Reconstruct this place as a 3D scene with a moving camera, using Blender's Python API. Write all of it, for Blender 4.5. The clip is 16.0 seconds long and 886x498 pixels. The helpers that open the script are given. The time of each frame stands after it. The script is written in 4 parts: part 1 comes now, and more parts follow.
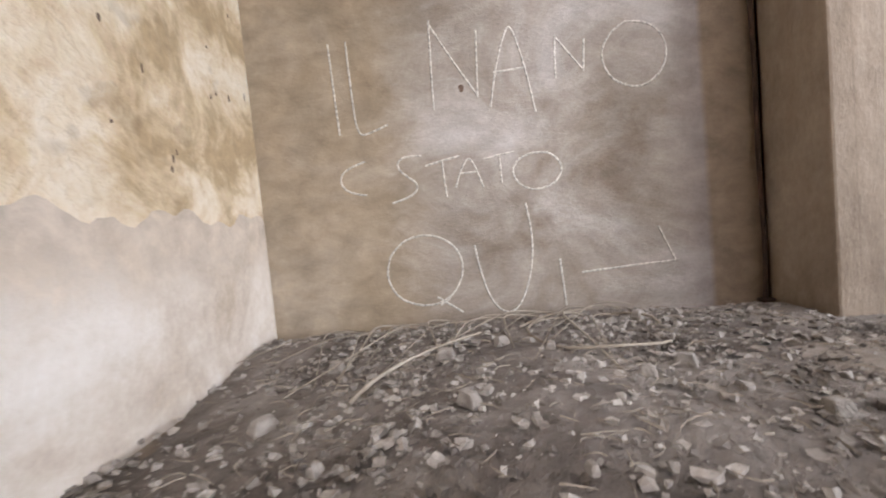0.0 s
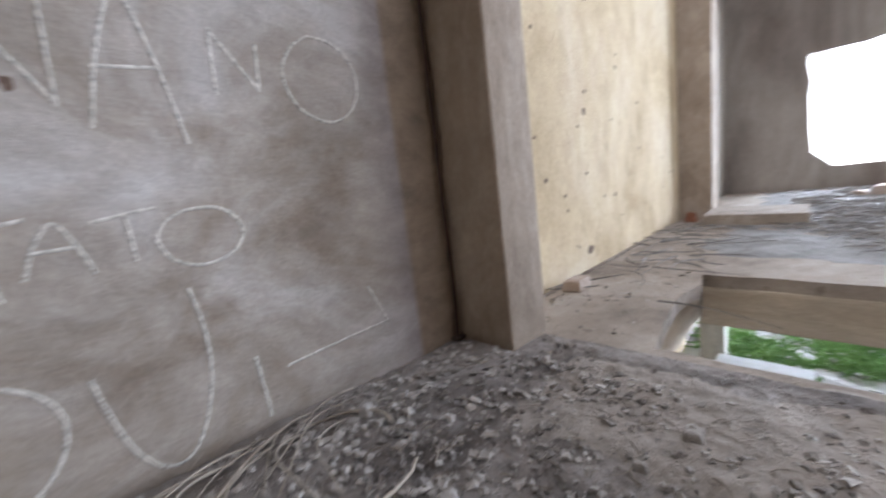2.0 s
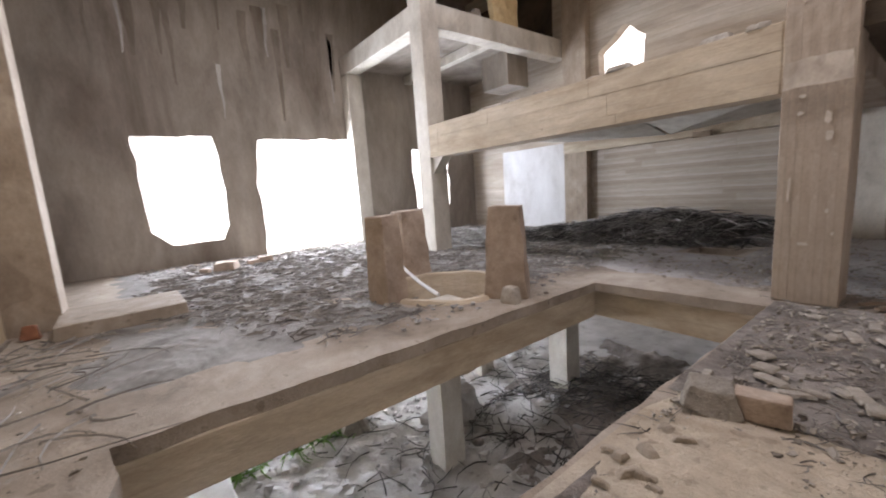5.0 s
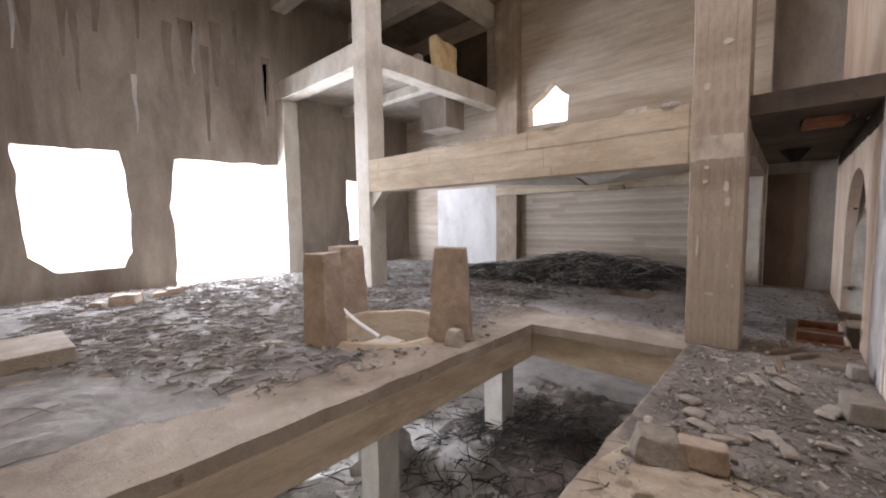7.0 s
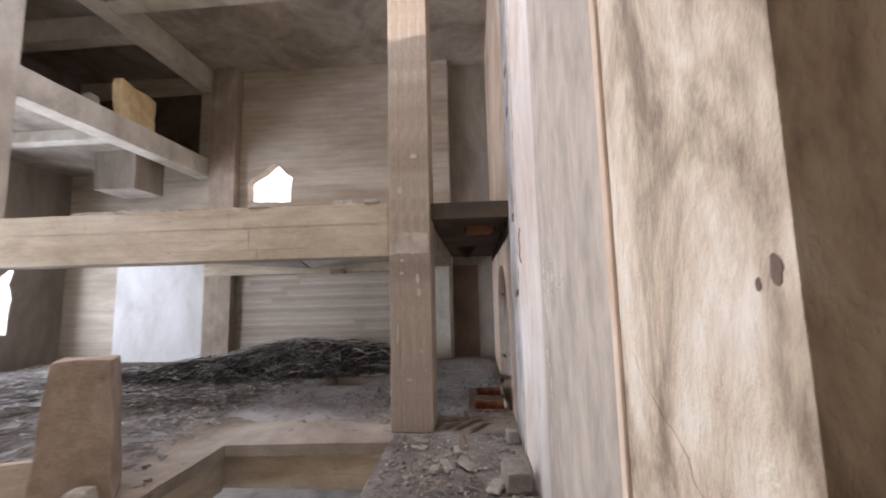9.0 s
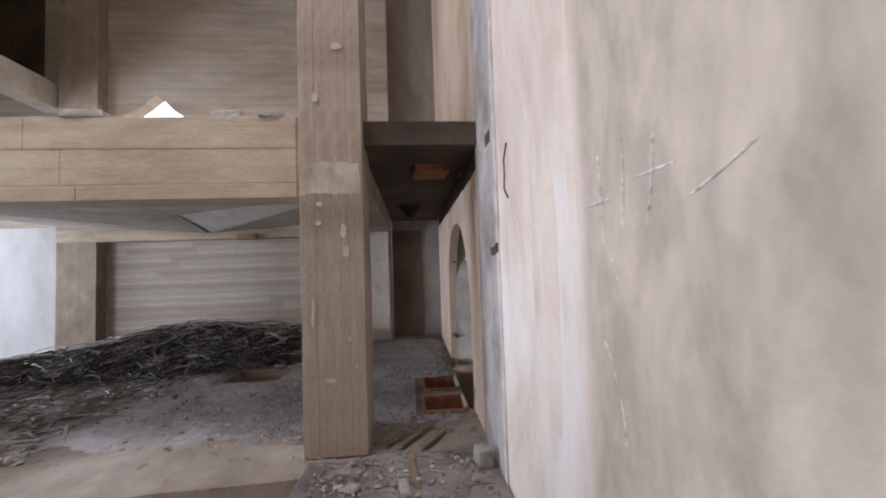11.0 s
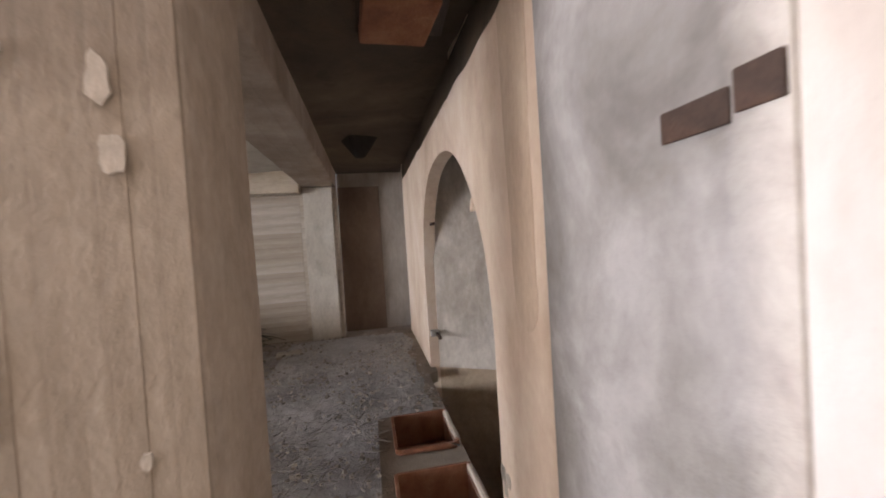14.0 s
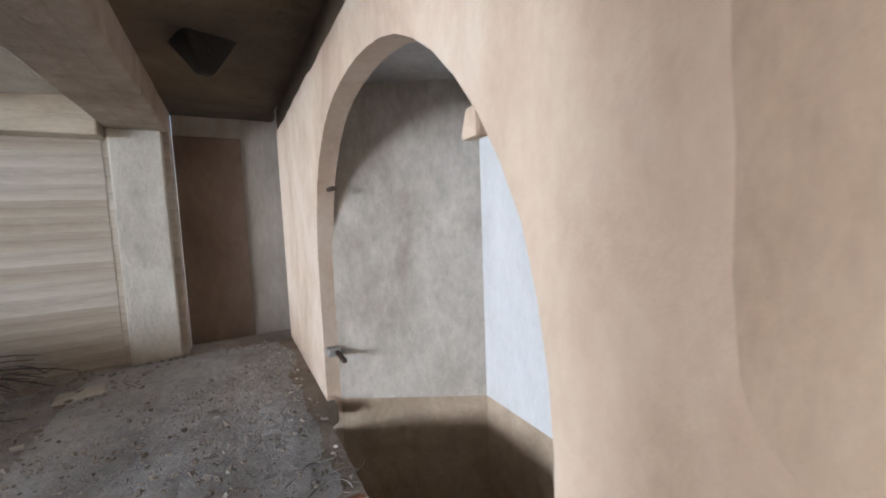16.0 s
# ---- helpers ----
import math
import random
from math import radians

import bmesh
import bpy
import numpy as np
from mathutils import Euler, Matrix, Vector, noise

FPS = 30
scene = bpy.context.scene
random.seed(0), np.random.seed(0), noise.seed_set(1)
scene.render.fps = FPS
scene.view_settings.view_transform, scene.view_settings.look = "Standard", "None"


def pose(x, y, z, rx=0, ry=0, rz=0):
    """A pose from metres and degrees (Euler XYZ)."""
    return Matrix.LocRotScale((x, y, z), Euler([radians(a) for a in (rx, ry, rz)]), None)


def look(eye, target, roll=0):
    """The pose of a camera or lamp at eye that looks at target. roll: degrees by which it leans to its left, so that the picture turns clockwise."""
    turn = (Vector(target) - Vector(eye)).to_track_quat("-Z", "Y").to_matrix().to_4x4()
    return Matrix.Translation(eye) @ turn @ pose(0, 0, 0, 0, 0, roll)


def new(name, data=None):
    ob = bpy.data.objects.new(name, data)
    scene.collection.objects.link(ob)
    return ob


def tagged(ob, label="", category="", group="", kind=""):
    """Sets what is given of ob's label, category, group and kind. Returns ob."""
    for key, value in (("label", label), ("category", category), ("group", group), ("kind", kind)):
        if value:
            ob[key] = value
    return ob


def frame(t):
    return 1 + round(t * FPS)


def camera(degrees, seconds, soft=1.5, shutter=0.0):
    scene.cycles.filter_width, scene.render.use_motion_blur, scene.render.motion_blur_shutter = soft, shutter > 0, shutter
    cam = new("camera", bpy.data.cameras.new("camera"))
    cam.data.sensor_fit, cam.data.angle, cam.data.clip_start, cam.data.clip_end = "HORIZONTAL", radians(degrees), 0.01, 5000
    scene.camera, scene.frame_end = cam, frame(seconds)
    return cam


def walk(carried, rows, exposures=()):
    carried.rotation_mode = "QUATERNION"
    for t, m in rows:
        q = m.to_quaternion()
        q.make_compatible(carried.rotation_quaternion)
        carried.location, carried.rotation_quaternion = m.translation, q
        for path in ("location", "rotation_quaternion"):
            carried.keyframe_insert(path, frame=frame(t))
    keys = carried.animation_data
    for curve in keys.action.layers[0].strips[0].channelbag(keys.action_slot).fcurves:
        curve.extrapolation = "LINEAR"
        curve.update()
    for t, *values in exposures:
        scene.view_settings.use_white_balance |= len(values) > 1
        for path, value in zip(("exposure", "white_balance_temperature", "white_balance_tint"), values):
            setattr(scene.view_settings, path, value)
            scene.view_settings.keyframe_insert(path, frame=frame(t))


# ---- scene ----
cam = camera(97.2, 16.0, soft=1.9, shutter=0.4)
# seconds, place in metres, tilt, lean and turn in degrees
ROWS = [
    (0, 0.006, -0.001, 0.85, 87.11, 5.42, 0.09),
    (0.5, 0.03, 0.192, 0.984, 85.57, 1.77, -7.7),
    (1, 0.119, 0.36, 1.136, 84.11, 4.92, -22.88),
    (1.5, 0.182, 0.562, 1.318, 79.82, 7.65, -30.23),
    (2, 0.245, 0.86, 1.369, 80.4, 6.79, -45.77),
    (2.5, 0.443, 1, 1.566, 81.43, 6.07, -67.26),
    (3, 0.714, 1.132, 1.564, 80.78, 8.21, -80.37),
    (3.5, 0.989, 1.258, 1.597, 81.23, 5.49, -89.42),
    (4, 1.253, 1.393, 1.651, 81.18, 5.81, -104.56),
    (4.5, 1.583, 1.442, 1.629, 81.9, 5.13, -116.73),
    (5, 1.889, 1.473, 1.602, 81.53, 3.84, -127.9),
    (7.5, 2.152, 1.634, 1.805, 89.21, -0.19, -139.43),
    (8, 2.172, 1.643, 1.874, 96.74, -1.02, -143.58),
    (8.5, 2.046, 1.377, 1.922, 98.43, 1.37, -162.29),
    (9, 1.972, 0.994, 1.899, 96.39, 1.37, -175.53),
    (11.5, 2.151, -1.288, 1.716, 92, 1.41, -185.23),
    (12, 2.093, -1.843, 1.712, 90.29, 0.75, -186.13),
    (12.5, 2.129, -2.335, 1.66, 86.33, 1.44, -188.37),
    (13, 2.134, -2.677, 1.675, 85.46, 1.74, -190.87),
    (13.5, 2.1, -3, 1.681, 89.07, 2.03, -190.69),
    (14, 2.106, -3.35, 1.644, 88.48, 3.58, -190.98),
    (14.5, 2.181, -3.803, 1.622, 89.06, 4.97, -196.52),
    (15, 2.137, -4.248, 1.579, 86.35, 1.97, -202.61),
    (15.5, 2.102, -4.617, 1.598, 86.34, 2.37, -207.56),
    (16, 2.053, -4.878, 1.592, 84.99, 2.21, -208.74),
]
EXPOSURES = [(0, 0.28, 6700, 17), (0.5, 0.2, 6400, 16), (1, 0.12, 6150, 16), (1.6, 0.03, 6050, 14), (2.1, -0.2, 5900, 15), (2.5, -0.33, 6200, 17), (3, -0.28, 6600, 17), (3.5, -0.4, 6500, 17), (4.5, -0.58, 6100, 17), (5, -0.43, 6700, 19),
             (7.5, -0.43, 6900, 21), (8.5, -0.5, 7150, 22), (9, -0.5, 6600, 20), (11.5, -0.55, 6450, 20), (12.5, -0.35, 6800, 20), (13.5, -0.2, 7150, 22), (14.2, 0.0, 7250, 22),
             (15, 0.25, 7400, 21), (16, 0.45, 6450, 14)]
walk(cam, [(t, pose(*place)) for t, *place in ROWS], EXPOSURES)

# ---- world, sun, large lights ----
world = bpy.data.worlds.new("sky")
scene.world = world
world.use_nodes = True
wn = world.node_tree
sky = wn.nodes.new("ShaderNodeTexSky")
sky.sky_type, sky.sun_disc = "NISHITA", False
sky.sun_elevation, sky.sun_rotation = radians(45), radians(0)
wn.links.new(sky.outputs[0], wn.nodes["Background"].inputs[0])
wn.nodes["Background"].inputs[1].default_value = 0.15
sun = new("sun", bpy.data.lights.new("sun", "SUN"))
sun.data.energy, sun.data.angle, sun.data.color = 5.0, radians(0.5), (1.0, 0.93, 0.82)
sun.matrix_world = look((2, 8, 14), (2, -4, 2))


def opening_light(name, eye, target, w, h, power, color):
    ob = new(name, bpy.data.lights.new(name, "AREA"))
    ob.data.shape, ob.data.size, ob.data.size_y = "RECTANGLE", w, h
    ob.data.energy, ob.data.color = power, color
    ob.matrix_world = look(eye, target)
    return ob


COOL = (0.80, 0.90, 1.0)
opening_light("daylight_window_one", (15.5, 0.3, 2.1), (5, 0.3, 2.0), 1.9, 2.8, 620, COOL)
opening_light("daylight_window_two", (15.5, -3.3, 1.8), (5, -3.3, 1.7), 3.1, 3.4, 1500, COOL)
opening_light("daylight_window_three", (15.5, -8.3, 2.2), (5, -8.3, 2.0), 1.7, 2.2, 620, (0.75, 0.87, 1.0))
opening_light("daylight_roof", (5.6, -2.2, 9.7), (5.6, -1.2, 0), 5.0, 2.4, 750, (0.93, 0.95, 1.0))
opening_light("daylight_doorway", (-0.25, -2.85, 1.1), (-0.9, 2.0, 0.9), 1.15, 2.0, 88, (0.96, 0.97, 1.0))
opening_light("daylight_yard", (15.3, -2.0, -1.5), (8, -2.0, -2.6), 9.0, 2.2, 3700, (0.76, 0.88, 1.0))

# ---- materials ----


def nodes(name):
    m = bpy.data.materials.new(name)
    m.use_nodes = True
    t = m.node_tree
    return m, t, t.nodes["Principled BSDF"]


def masonry(name, base, light, dark, big=0.7, fine=14.0, stretch=(1, 1, 1), rough=0.9, bump=0.35, boards=0.0, vertical=False,
            spots=0.0, spread=0.22, island=0.0, cloudy=0.42, grainy=0.24, fields=()):
    """Plaster, concrete, earth: cloudy stains, grain, pits, optional marks of the shuttering boards."""
    m, t, p = nodes(name)
    n, l = t.nodes, t.links
    geo = n.new("ShaderNodeTexCoord")
    mp = n.new("ShaderNodeMapping")
    mp.inputs["Scale"].default_value = stretch
    l.new(geo.outputs["Object"], mp.inputs["Vector"])

    def tex(scale, detail, rough_=0.6, distort=0.0):
        x = n.new("ShaderNodeTexNoise")
        x.inputs["Scale"].default_value, x.inputs["Detail"].default_value = scale, detail
        x.inputs["Roughness"].default_value, x.inputs["Distortion"].default_value = rough_, distort
        l.new(mp.outputs[0], x.inputs["Vector"])
        return x.outputs["Fac"]

    def ramp(src, stops):
        r = n.new("ShaderNodeValToRGB")
        while len(r.color_ramp.elements) < len(stops):
            r.color_ramp.elements.new(0.5)
        for e, (pos, c) in zip(r.color_ramp.elements, stops):
            e.position, e.color = pos, (*c, 1)
        l.new(src, r.inputs[0])
        return r.outputs[0]

    def mix(kind, fac, a, b):
        x = n.new("ShaderNodeMix")
        x.data_type, x.blend_type = "RGBA", kind
        if isinstance(fac, float):
            x.inputs[0].default_value = fac
        else:
            l.new(fac, x.inputs[0])
        l.new(a, x.inputs[6]), l.new(b, x.inputs[7])
        return x.outputs[2]

    cloud = tex(big, 5, 0.62, 0.6)
    col = ramp(cloud, [(0.5 - spread, dark), (0.5, base), (0.5 + spread, light)])
    mid = tex(big * 5.3, 6, 0.65, 0.3)
    col = mix("OVERLAY", cloudy, col, ramp(mid, [(0.25, (0.3, 0.29, 0.28)), (0.75, (0.68, 0.68, 0.68))]))
    grain = tex(fine * 3, 4, 0.7)
    col = mix("OVERLAY", grainy, col, ramp(grain, [(0.3, (0.3, 0.3, 0.3)), (0.7, (0.7, 0.7, 0.7))]))
    height = grain
    if fields:
        # fields of another tone, plaster and painted shade alike: axis, border, softness, ragged edge, colour, amount;
        # a negative softness fills the low side
        axes = n.new("ShaderNodeSeparateXYZ")
        l.new(geo.outputs["Object"], axes.inputs[0])
        for axis, border, soft_edge, ragged, tone, amount in fields:
            edge = n.new("ShaderNodeMath")
            edge.operation = "MULTIPLY_ADD"
            l.new(mid, edge.inputs[0])
            edge.inputs[1].default_value = ragged
            l.new(axes.outputs["XYZ".index(axis)], edge.inputs[2])
            span = n.new("ShaderNodeMapRange")
            span.inputs["From Min"].default_value = border - soft_edge / 2 + ragged / 2
            span.inputs["From Max"].default_value = border + soft_edge / 2 + ragged / 2
            span.inputs["To Max"].default_value = amount
            l.new(edge.outputs[0], span.inputs["Value"])
            paint = n.new("ShaderNodeMix")
            paint.data_type, paint.blend_type = "RGBA", "OVERLAY"
            paint.inputs[0].default_value = 0.7
            paint.inputs[6].default_value = (*tone, 1)
            l.new(ramp(mid, [(0.3, (0.3, 0.3, 0.3)), (0.7, (0.7, 0.7, 0.7))]), paint.inputs[7])
            col = mix("MIX", span.outputs[0], col, paint.outputs[2])
    if spots:
        v = tex(fine * 0.45, 2, 0.5)
        col = mix("MULTIPLY", spots, col, ramp(v, [(0.31, (0.25, 0.2, 0.16)), (0.36, (1, 1, 1))]))
    if island:
        info = n.new("ShaderNodeNewGeometry")
        col = mix("MULTIPLY", island, col, ramp(info.outputs["Random Per Island"], [(0, (0.35, 0.33, 0.31)), (0.6, (0.85, 0.85, 0.85)), (1, (1, 1, 1))]))
    add = n.new("ShaderNodeMath")
    add.operation = "MULTIPLY_ADD"
    l.new(mid, add.inputs[0])
    add.inputs[1].default_value = 2.0
    l.new(height, add.inputs[2])
    top = add.outputs[0]
    if boards:
        w = n.new("ShaderNodeTexWave")
        w.wave_type, w.bands_direction, w.wave_profile = "BANDS", "X" if vertical else "Z", "SAW"
        w.inputs["Scale"].default_value, w.inputs["Distortion"].default_value = 1.6, 0.2
        w.inputs["Detail"].default_value = 2
        w.inputs["Detail Scale"].default_value = 0.6
        l.new(geo.outputs["Object"], w.inputs["Vector"])
        col = mix("MULTIPLY", boards, col, ramp(w.outputs["Fac"], [(0.0, (0.55, 0.52, 0.5)), (0.12, (1, 1, 1)), (0.9, (0.86, 0.85, 0.84))]))
        more = n.new("ShaderNodeMath")
        more.operation = "MULTIPLY_ADD"
        l.new(w.outputs["Fac"], more.inputs[0])
        more.inputs[1].default_value = 0.8
        l.new(top, more.inputs[2])
        top = more.outputs[0]
    b = n.new("ShaderNodeBump")
    b.inputs["Strength"].default_value, b.inputs["Distance"].default_value = bump, 0.02
    l.new(top, b.inputs["Height"])
    l.new(b.outputs[0], p.inputs["Normal"])
    l.new(col, p.inputs["Base Color"])
    p.inputs["Roughness"].default_value = rough
    return m


# the two right-hand X fields paint the shade beside the pilaster
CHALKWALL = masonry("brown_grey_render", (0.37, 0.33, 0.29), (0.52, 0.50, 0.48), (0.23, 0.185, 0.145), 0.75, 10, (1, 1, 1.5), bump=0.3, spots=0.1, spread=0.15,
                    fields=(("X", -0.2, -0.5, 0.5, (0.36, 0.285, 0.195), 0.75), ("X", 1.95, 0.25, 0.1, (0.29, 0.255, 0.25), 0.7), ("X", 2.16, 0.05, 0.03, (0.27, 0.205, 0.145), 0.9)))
YELLOW = masonry("ochre_plaster", (0.57, 0.46, 0.295), (0.66, 0.57, 0.42), (0.41, 0.305, 0.175), 0.7, 9, (1, 1, 0.7), bump=0.4, spots=0.12, spread=0.2)
CREAM = masonry("cream_plaster", (0.59, 0.535, 0.485), (0.66, 0.63, 0.60), (0.50, 0.41, 0.34), 0.9, 8, (1, 1, 0.45), bump=0.25, spots=0.06, spread=0.16, cloudy=0.3, grainy=0.12,
                fields=(("Y", -2.36, 0.12, 0.1, (0.52, 0.40, 0.33), 0.7), ("Y", -2.33, 0.08, 0.08, (0.395, 0.345, 0.285), 0.92)))
PINK = masonry("tan_plaster", (0.66, 0.52, 0.40), (0.74, 0.62, 0.52), (0.55, 0.41, 0.30), 0.9, 7, (1, 1, 0.6), bump=0.25, spread=0.17, cloudy=0.36, grainy=0.15)
GREYRENDER = masonry("grey_render", (0.42, 0.40, 0.38), (0.56, 0.54, 0.52), (0.27, 0.25, 0.23), 0.8, 9, (1, 1, 0.7), bump=0.25)
CONCRETE = masonry("board_marked_concrete", (0.345, 0.28, 0.22), (0.46, 0.395, 0.325), (0.23, 0.18, 0.135), 1.1, 10, (1, 1, 0.6), bump=0.35, boards=0.4, vertical=True, spots=0.15)
BEAMC = masonry("beam_concrete", (0.45, 0.375, 0.28), (0.56, 0.495, 0.40), (0.27, 0.20, 0.135), 0.8, 12, (0.4, 0.4, 1.4), bump=0.35, boards=0.3, spots=0.15)
PALEC = masonry("pale_concrete", (0.52, 0.49, 0.43), (0.62, 0.60, 0.55), (0.38, 0.34, 0.29), 0.9, 12, (1, 1, 0.5), bump=0.3, spots=0.1)
DARKPLASTER = masonry("dark_streaked_plaster", (0.27, 0.235, 0.20), (0.40, 0.35, 0.30), (0.15, 0.115, 0.09), 0.7, 8, (1, 1, 0.3), bump=0.25)
BOARDWALL = masonry("board_marked_wall", (0.44, 0.38, 0.31), (0.56, 0.52, 0.46), (0.30, 0.24, 0.18), 0.5, 10, (0.35, 0.35, 1.6), bump=0.4, boards=0.5)
SOFFIT = masonry("near_black_soffit", (0.075, 0.055, 0.038), (0.15, 0.11, 0.07), (0.03, 0.022, 0.018), 0.6, 10, bump=0.4, spots=0.3)
DARKBROWN = masonry("dark_brown_plaster", (0.16, 0.11, 0.08), (0.22, 0.16, 0.12), (0.09, 0.06, 0.05), 0.7, 10, (1, 1, 0.5), bump=0.2)
DUST = masonry("dusty_floor", (0.31, 0.258, 0.21), (0.43, 0.38, 0.325), (0.175, 0.14, 0.11), 0.8, 16, bump=0.8, spots=0.4)
EARTH = masonry("dry_earth", (0.235, 0.207, 0.187), (0.38, 0.345, 0.32), (0.085, 0.07, 0.06), 1.6, 22, bump=1.0, spots=0.5)
RUBBLE = masonry("rubble_stone", (0.42, 0.38, 0.33), (0.55, 0.51, 0.46), (0.26, 0.22, 0.18), 3, 20, bump=0.6, island=0.9)
BRICK = masonry("red_hollow_brick", (0.29, 0.125, 0.07), (0.38, 0.19, 0.115), (0.16, 0.065, 0.04), 3, 24, bump=0.5)
PIERC = masonry("brown_pier_render", (0.40, 0.32, 0.26), (0.50, 0.42, 0.35), (0.27, 0.205, 0.16), 1.5, 14, bump=0.5, spots=0.2)
CHALK = masonry("chalk", (0.70, 0.68, 0.63), (0.78, 0.76, 0.72), (0.56, 0.53, 0.48), 6, 40, bump=0.3)
RUST = masonry("rusty_iron", (0.06, 0.035, 0.025), (0.12, 0.06, 0.04), (0.03, 0.02, 0.015), 4, 30, bump=0.4, rough=0.8)
TWIG = masonry("grey_twigs", (0.27, 0.25, 0.23), (0.40, 0.38, 0.35), (0.13, 0.115, 0.10), 3, 30, bump=0.2, island=0.9)
DARKTWIG = masonry("dark_branches", (0.09, 0.085, 0.08), (0.17, 0.165, 0.16), (0.04, 0.037, 0.034), 2, 30, bump=0.2, island=0.9)
STRAW = masonry("dry_reed", (0.38, 0.33, 0.27), (0.52, 0.47, 0.40), (0.22, 0.18, 0.14), 3, 30, bump=0.2, island=0.9)
GRASS = masonry("grass", (0.17, 0.30, 0.09), (0.25, 0.40, 0.15), (0.09, 0.18, 0.05), 2, 30, bump=0.2)
GROUND = masonry("yard_ground", (0.46, 0.45, 0.44), (0.56, 0.55, 0.54), (0.30, 0.28, 0.265), 0.5, 10, bump=0.8, spots=0.3)
SCRATCHED = masonry("scratched_plaster", (0.47, 0.425, 0.37), (0.62, 0.57, 0.51), (0.34, 0.285, 0.23), 1.5, 7, (1, 1, 0.6), bump=0.35, spots=0.1)
MOTTLED = masonry("mottled_plaster", (0.58, 0.475, 0.355), (0.74, 0.655, 0.54), (0.29, 0.22, 0.16), 2.3, 6, (1, 1, 0.45), bump=0.8, spots=0.1, spread=0.11, cloudy=0.55)
LITTER = masonry("leaf_litter", (0.36, 0.35, 0.34), (0.48, 0.47, 0.46), (0.2, 0.18, 0.17), 2, 26, bump=0.6, island=0.9)
# whitened below the Z field: light on the wall foot is in the colour
LOWRENDER = masonry("grey_render_lit_foot", (0.62, 0.56, 0.495), (0.72, 0.68, 0.635), (0.44, 0.365, 0.29), 1.1, 9, bump=0.35, spread=0.16, fields=(("Z", 0.72, 0.3, 0.5, (0.50, 0.42, 0.34), 0.8),))
PEELING = masonry("peeling_ochre_plaster", (0.62, 0.50, 0.34), (0.74, 0.65, 0.52), (0.44, 0.33, 0.20), 2.2, 8, bump=0.9, spots=0.25, spread=0.1, cloudy=0.5)
DARKRENDER = masonry("dark_grey_render", (0.28, 0.262, 0.25), (0.40, 0.382, 0.372), (0.20, 0.183, 0.17), 1.3, 7, bump=0.25, spread=0.14, cloudy=0.3, grainy=0.1, fields=(("Y", -3.93, 0.1, 0.06, (0.55, 0.50, 0.45), 0.8),))
BOARDPALE = masonry("pale_board_mark", (0.47, 0.42, 0.36), (0.58, 0.545, 0.50), (0.34, 0.28, 0.23), 0.9, 10, (0.3, 0.3, 1.6), bump=0.4)
DRIP = masonry("brown_drip_stain", (0.21, 0.175, 0.145), (0.28, 0.24, 0.2), (0.14, 0.105, 0.08), 1.5, 10, (1, 1, 0.3), bump=0.2)
PINKSTAIN = masonry("pink_stain", (0.60, 0.525, 0.46), (0.66, 0.60, 0.55), (0.52, 0.43, 0.36), 0.8, 8, bump=0.2, cloudy=0.25, grainy=0.12)
DADO = masonry("brown_dado_plaster", (0.42, 0.325, 0.235), (0.50, 0.41, 0.31), (0.30, 0.225, 0.155), 1.2, 9, bump=0.25)
STAIN = masonry("damp_stain", (0.545, 0.415, 0.305), (0.60, 0.48, 0.37), (0.48, 0.35, 0.25), 0.9, 10, (1, 1, 0.4), bump=0.2)
EARTHSTONE = masonry("earthy_stone", (0.47, 0.435, 0.40), (0.64, 0.61, 0.575), (0.26, 0.225, 0.20), 4, 20, bump=0.6, island=0.9)
SOOT = masonry("soot", (0.02, 0.017, 0.015), (0.04, 0.034, 0.03), (0.01, 0.009, 0.008), 3, 20, bump=0.5)
PASSAGE = masonry("dark_grit", (0.42, 0.415, 0.42), (0.52, 0.515, 0.52), (0.28, 0.27, 0.27), 1.2, 24, bump=0.9, spots=0.3)
PALEWHITE = masonry("pale_white", (0.62, 0.62, 0.62), (0.70, 0.70, 0.70), (0.48, 0.47, 0.46), 0.5, 10, (1, 1, 0.5), bump=0.25)
WOOD = masonry("weathered_board", (0.22, 0.16, 0.11), (0.32, 0.25, 0.18), (0.12, 0.085, 0.06), 2, 20, (1, 6, 1), bump=0.3)
COLPALE = masonry("pale_column_skin", (0.47, 0.41, 0.345), (0.55, 0.50, 0.44), (0.36, 0.30, 0.24), 1.2, 10, (1, 1, 0.6), bump=0.3, spots=0.2)
LIPDUST = masonry("tan_crumbled_mortar", (0.44, 0.37, 0.29), (0.56, 0.49, 0.39), (0.31, 0.245, 0.175), 1.2, 16, bump=0.9, spots=0.3, fields=(("Y", 0.15, 1.2, 0.5, (0.29, 0.255, 0.225), 0.9),))
GRIT = masonry("lilac_grey_grit", (0.37, 0.35, 0.345), (0.47, 0.455, 0.45), (0.24, 0.215, 0.205), 1.3, 22, bump=0.9, spots=0.35)
YELLOWSHEET = masonry("yellow_insulation", (0.62, 0.48, 0.27), (0.70, 0.58, 0.36), (0.48, 0.34, 0.18), 2, 14, bump=0.5)

# emissive stand-in for the overbright daylight outside
GLARE, gt, gp = nodes("glow_backdrop")
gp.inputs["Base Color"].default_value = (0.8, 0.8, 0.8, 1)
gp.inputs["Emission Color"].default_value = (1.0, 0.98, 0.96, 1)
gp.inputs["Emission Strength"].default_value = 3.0

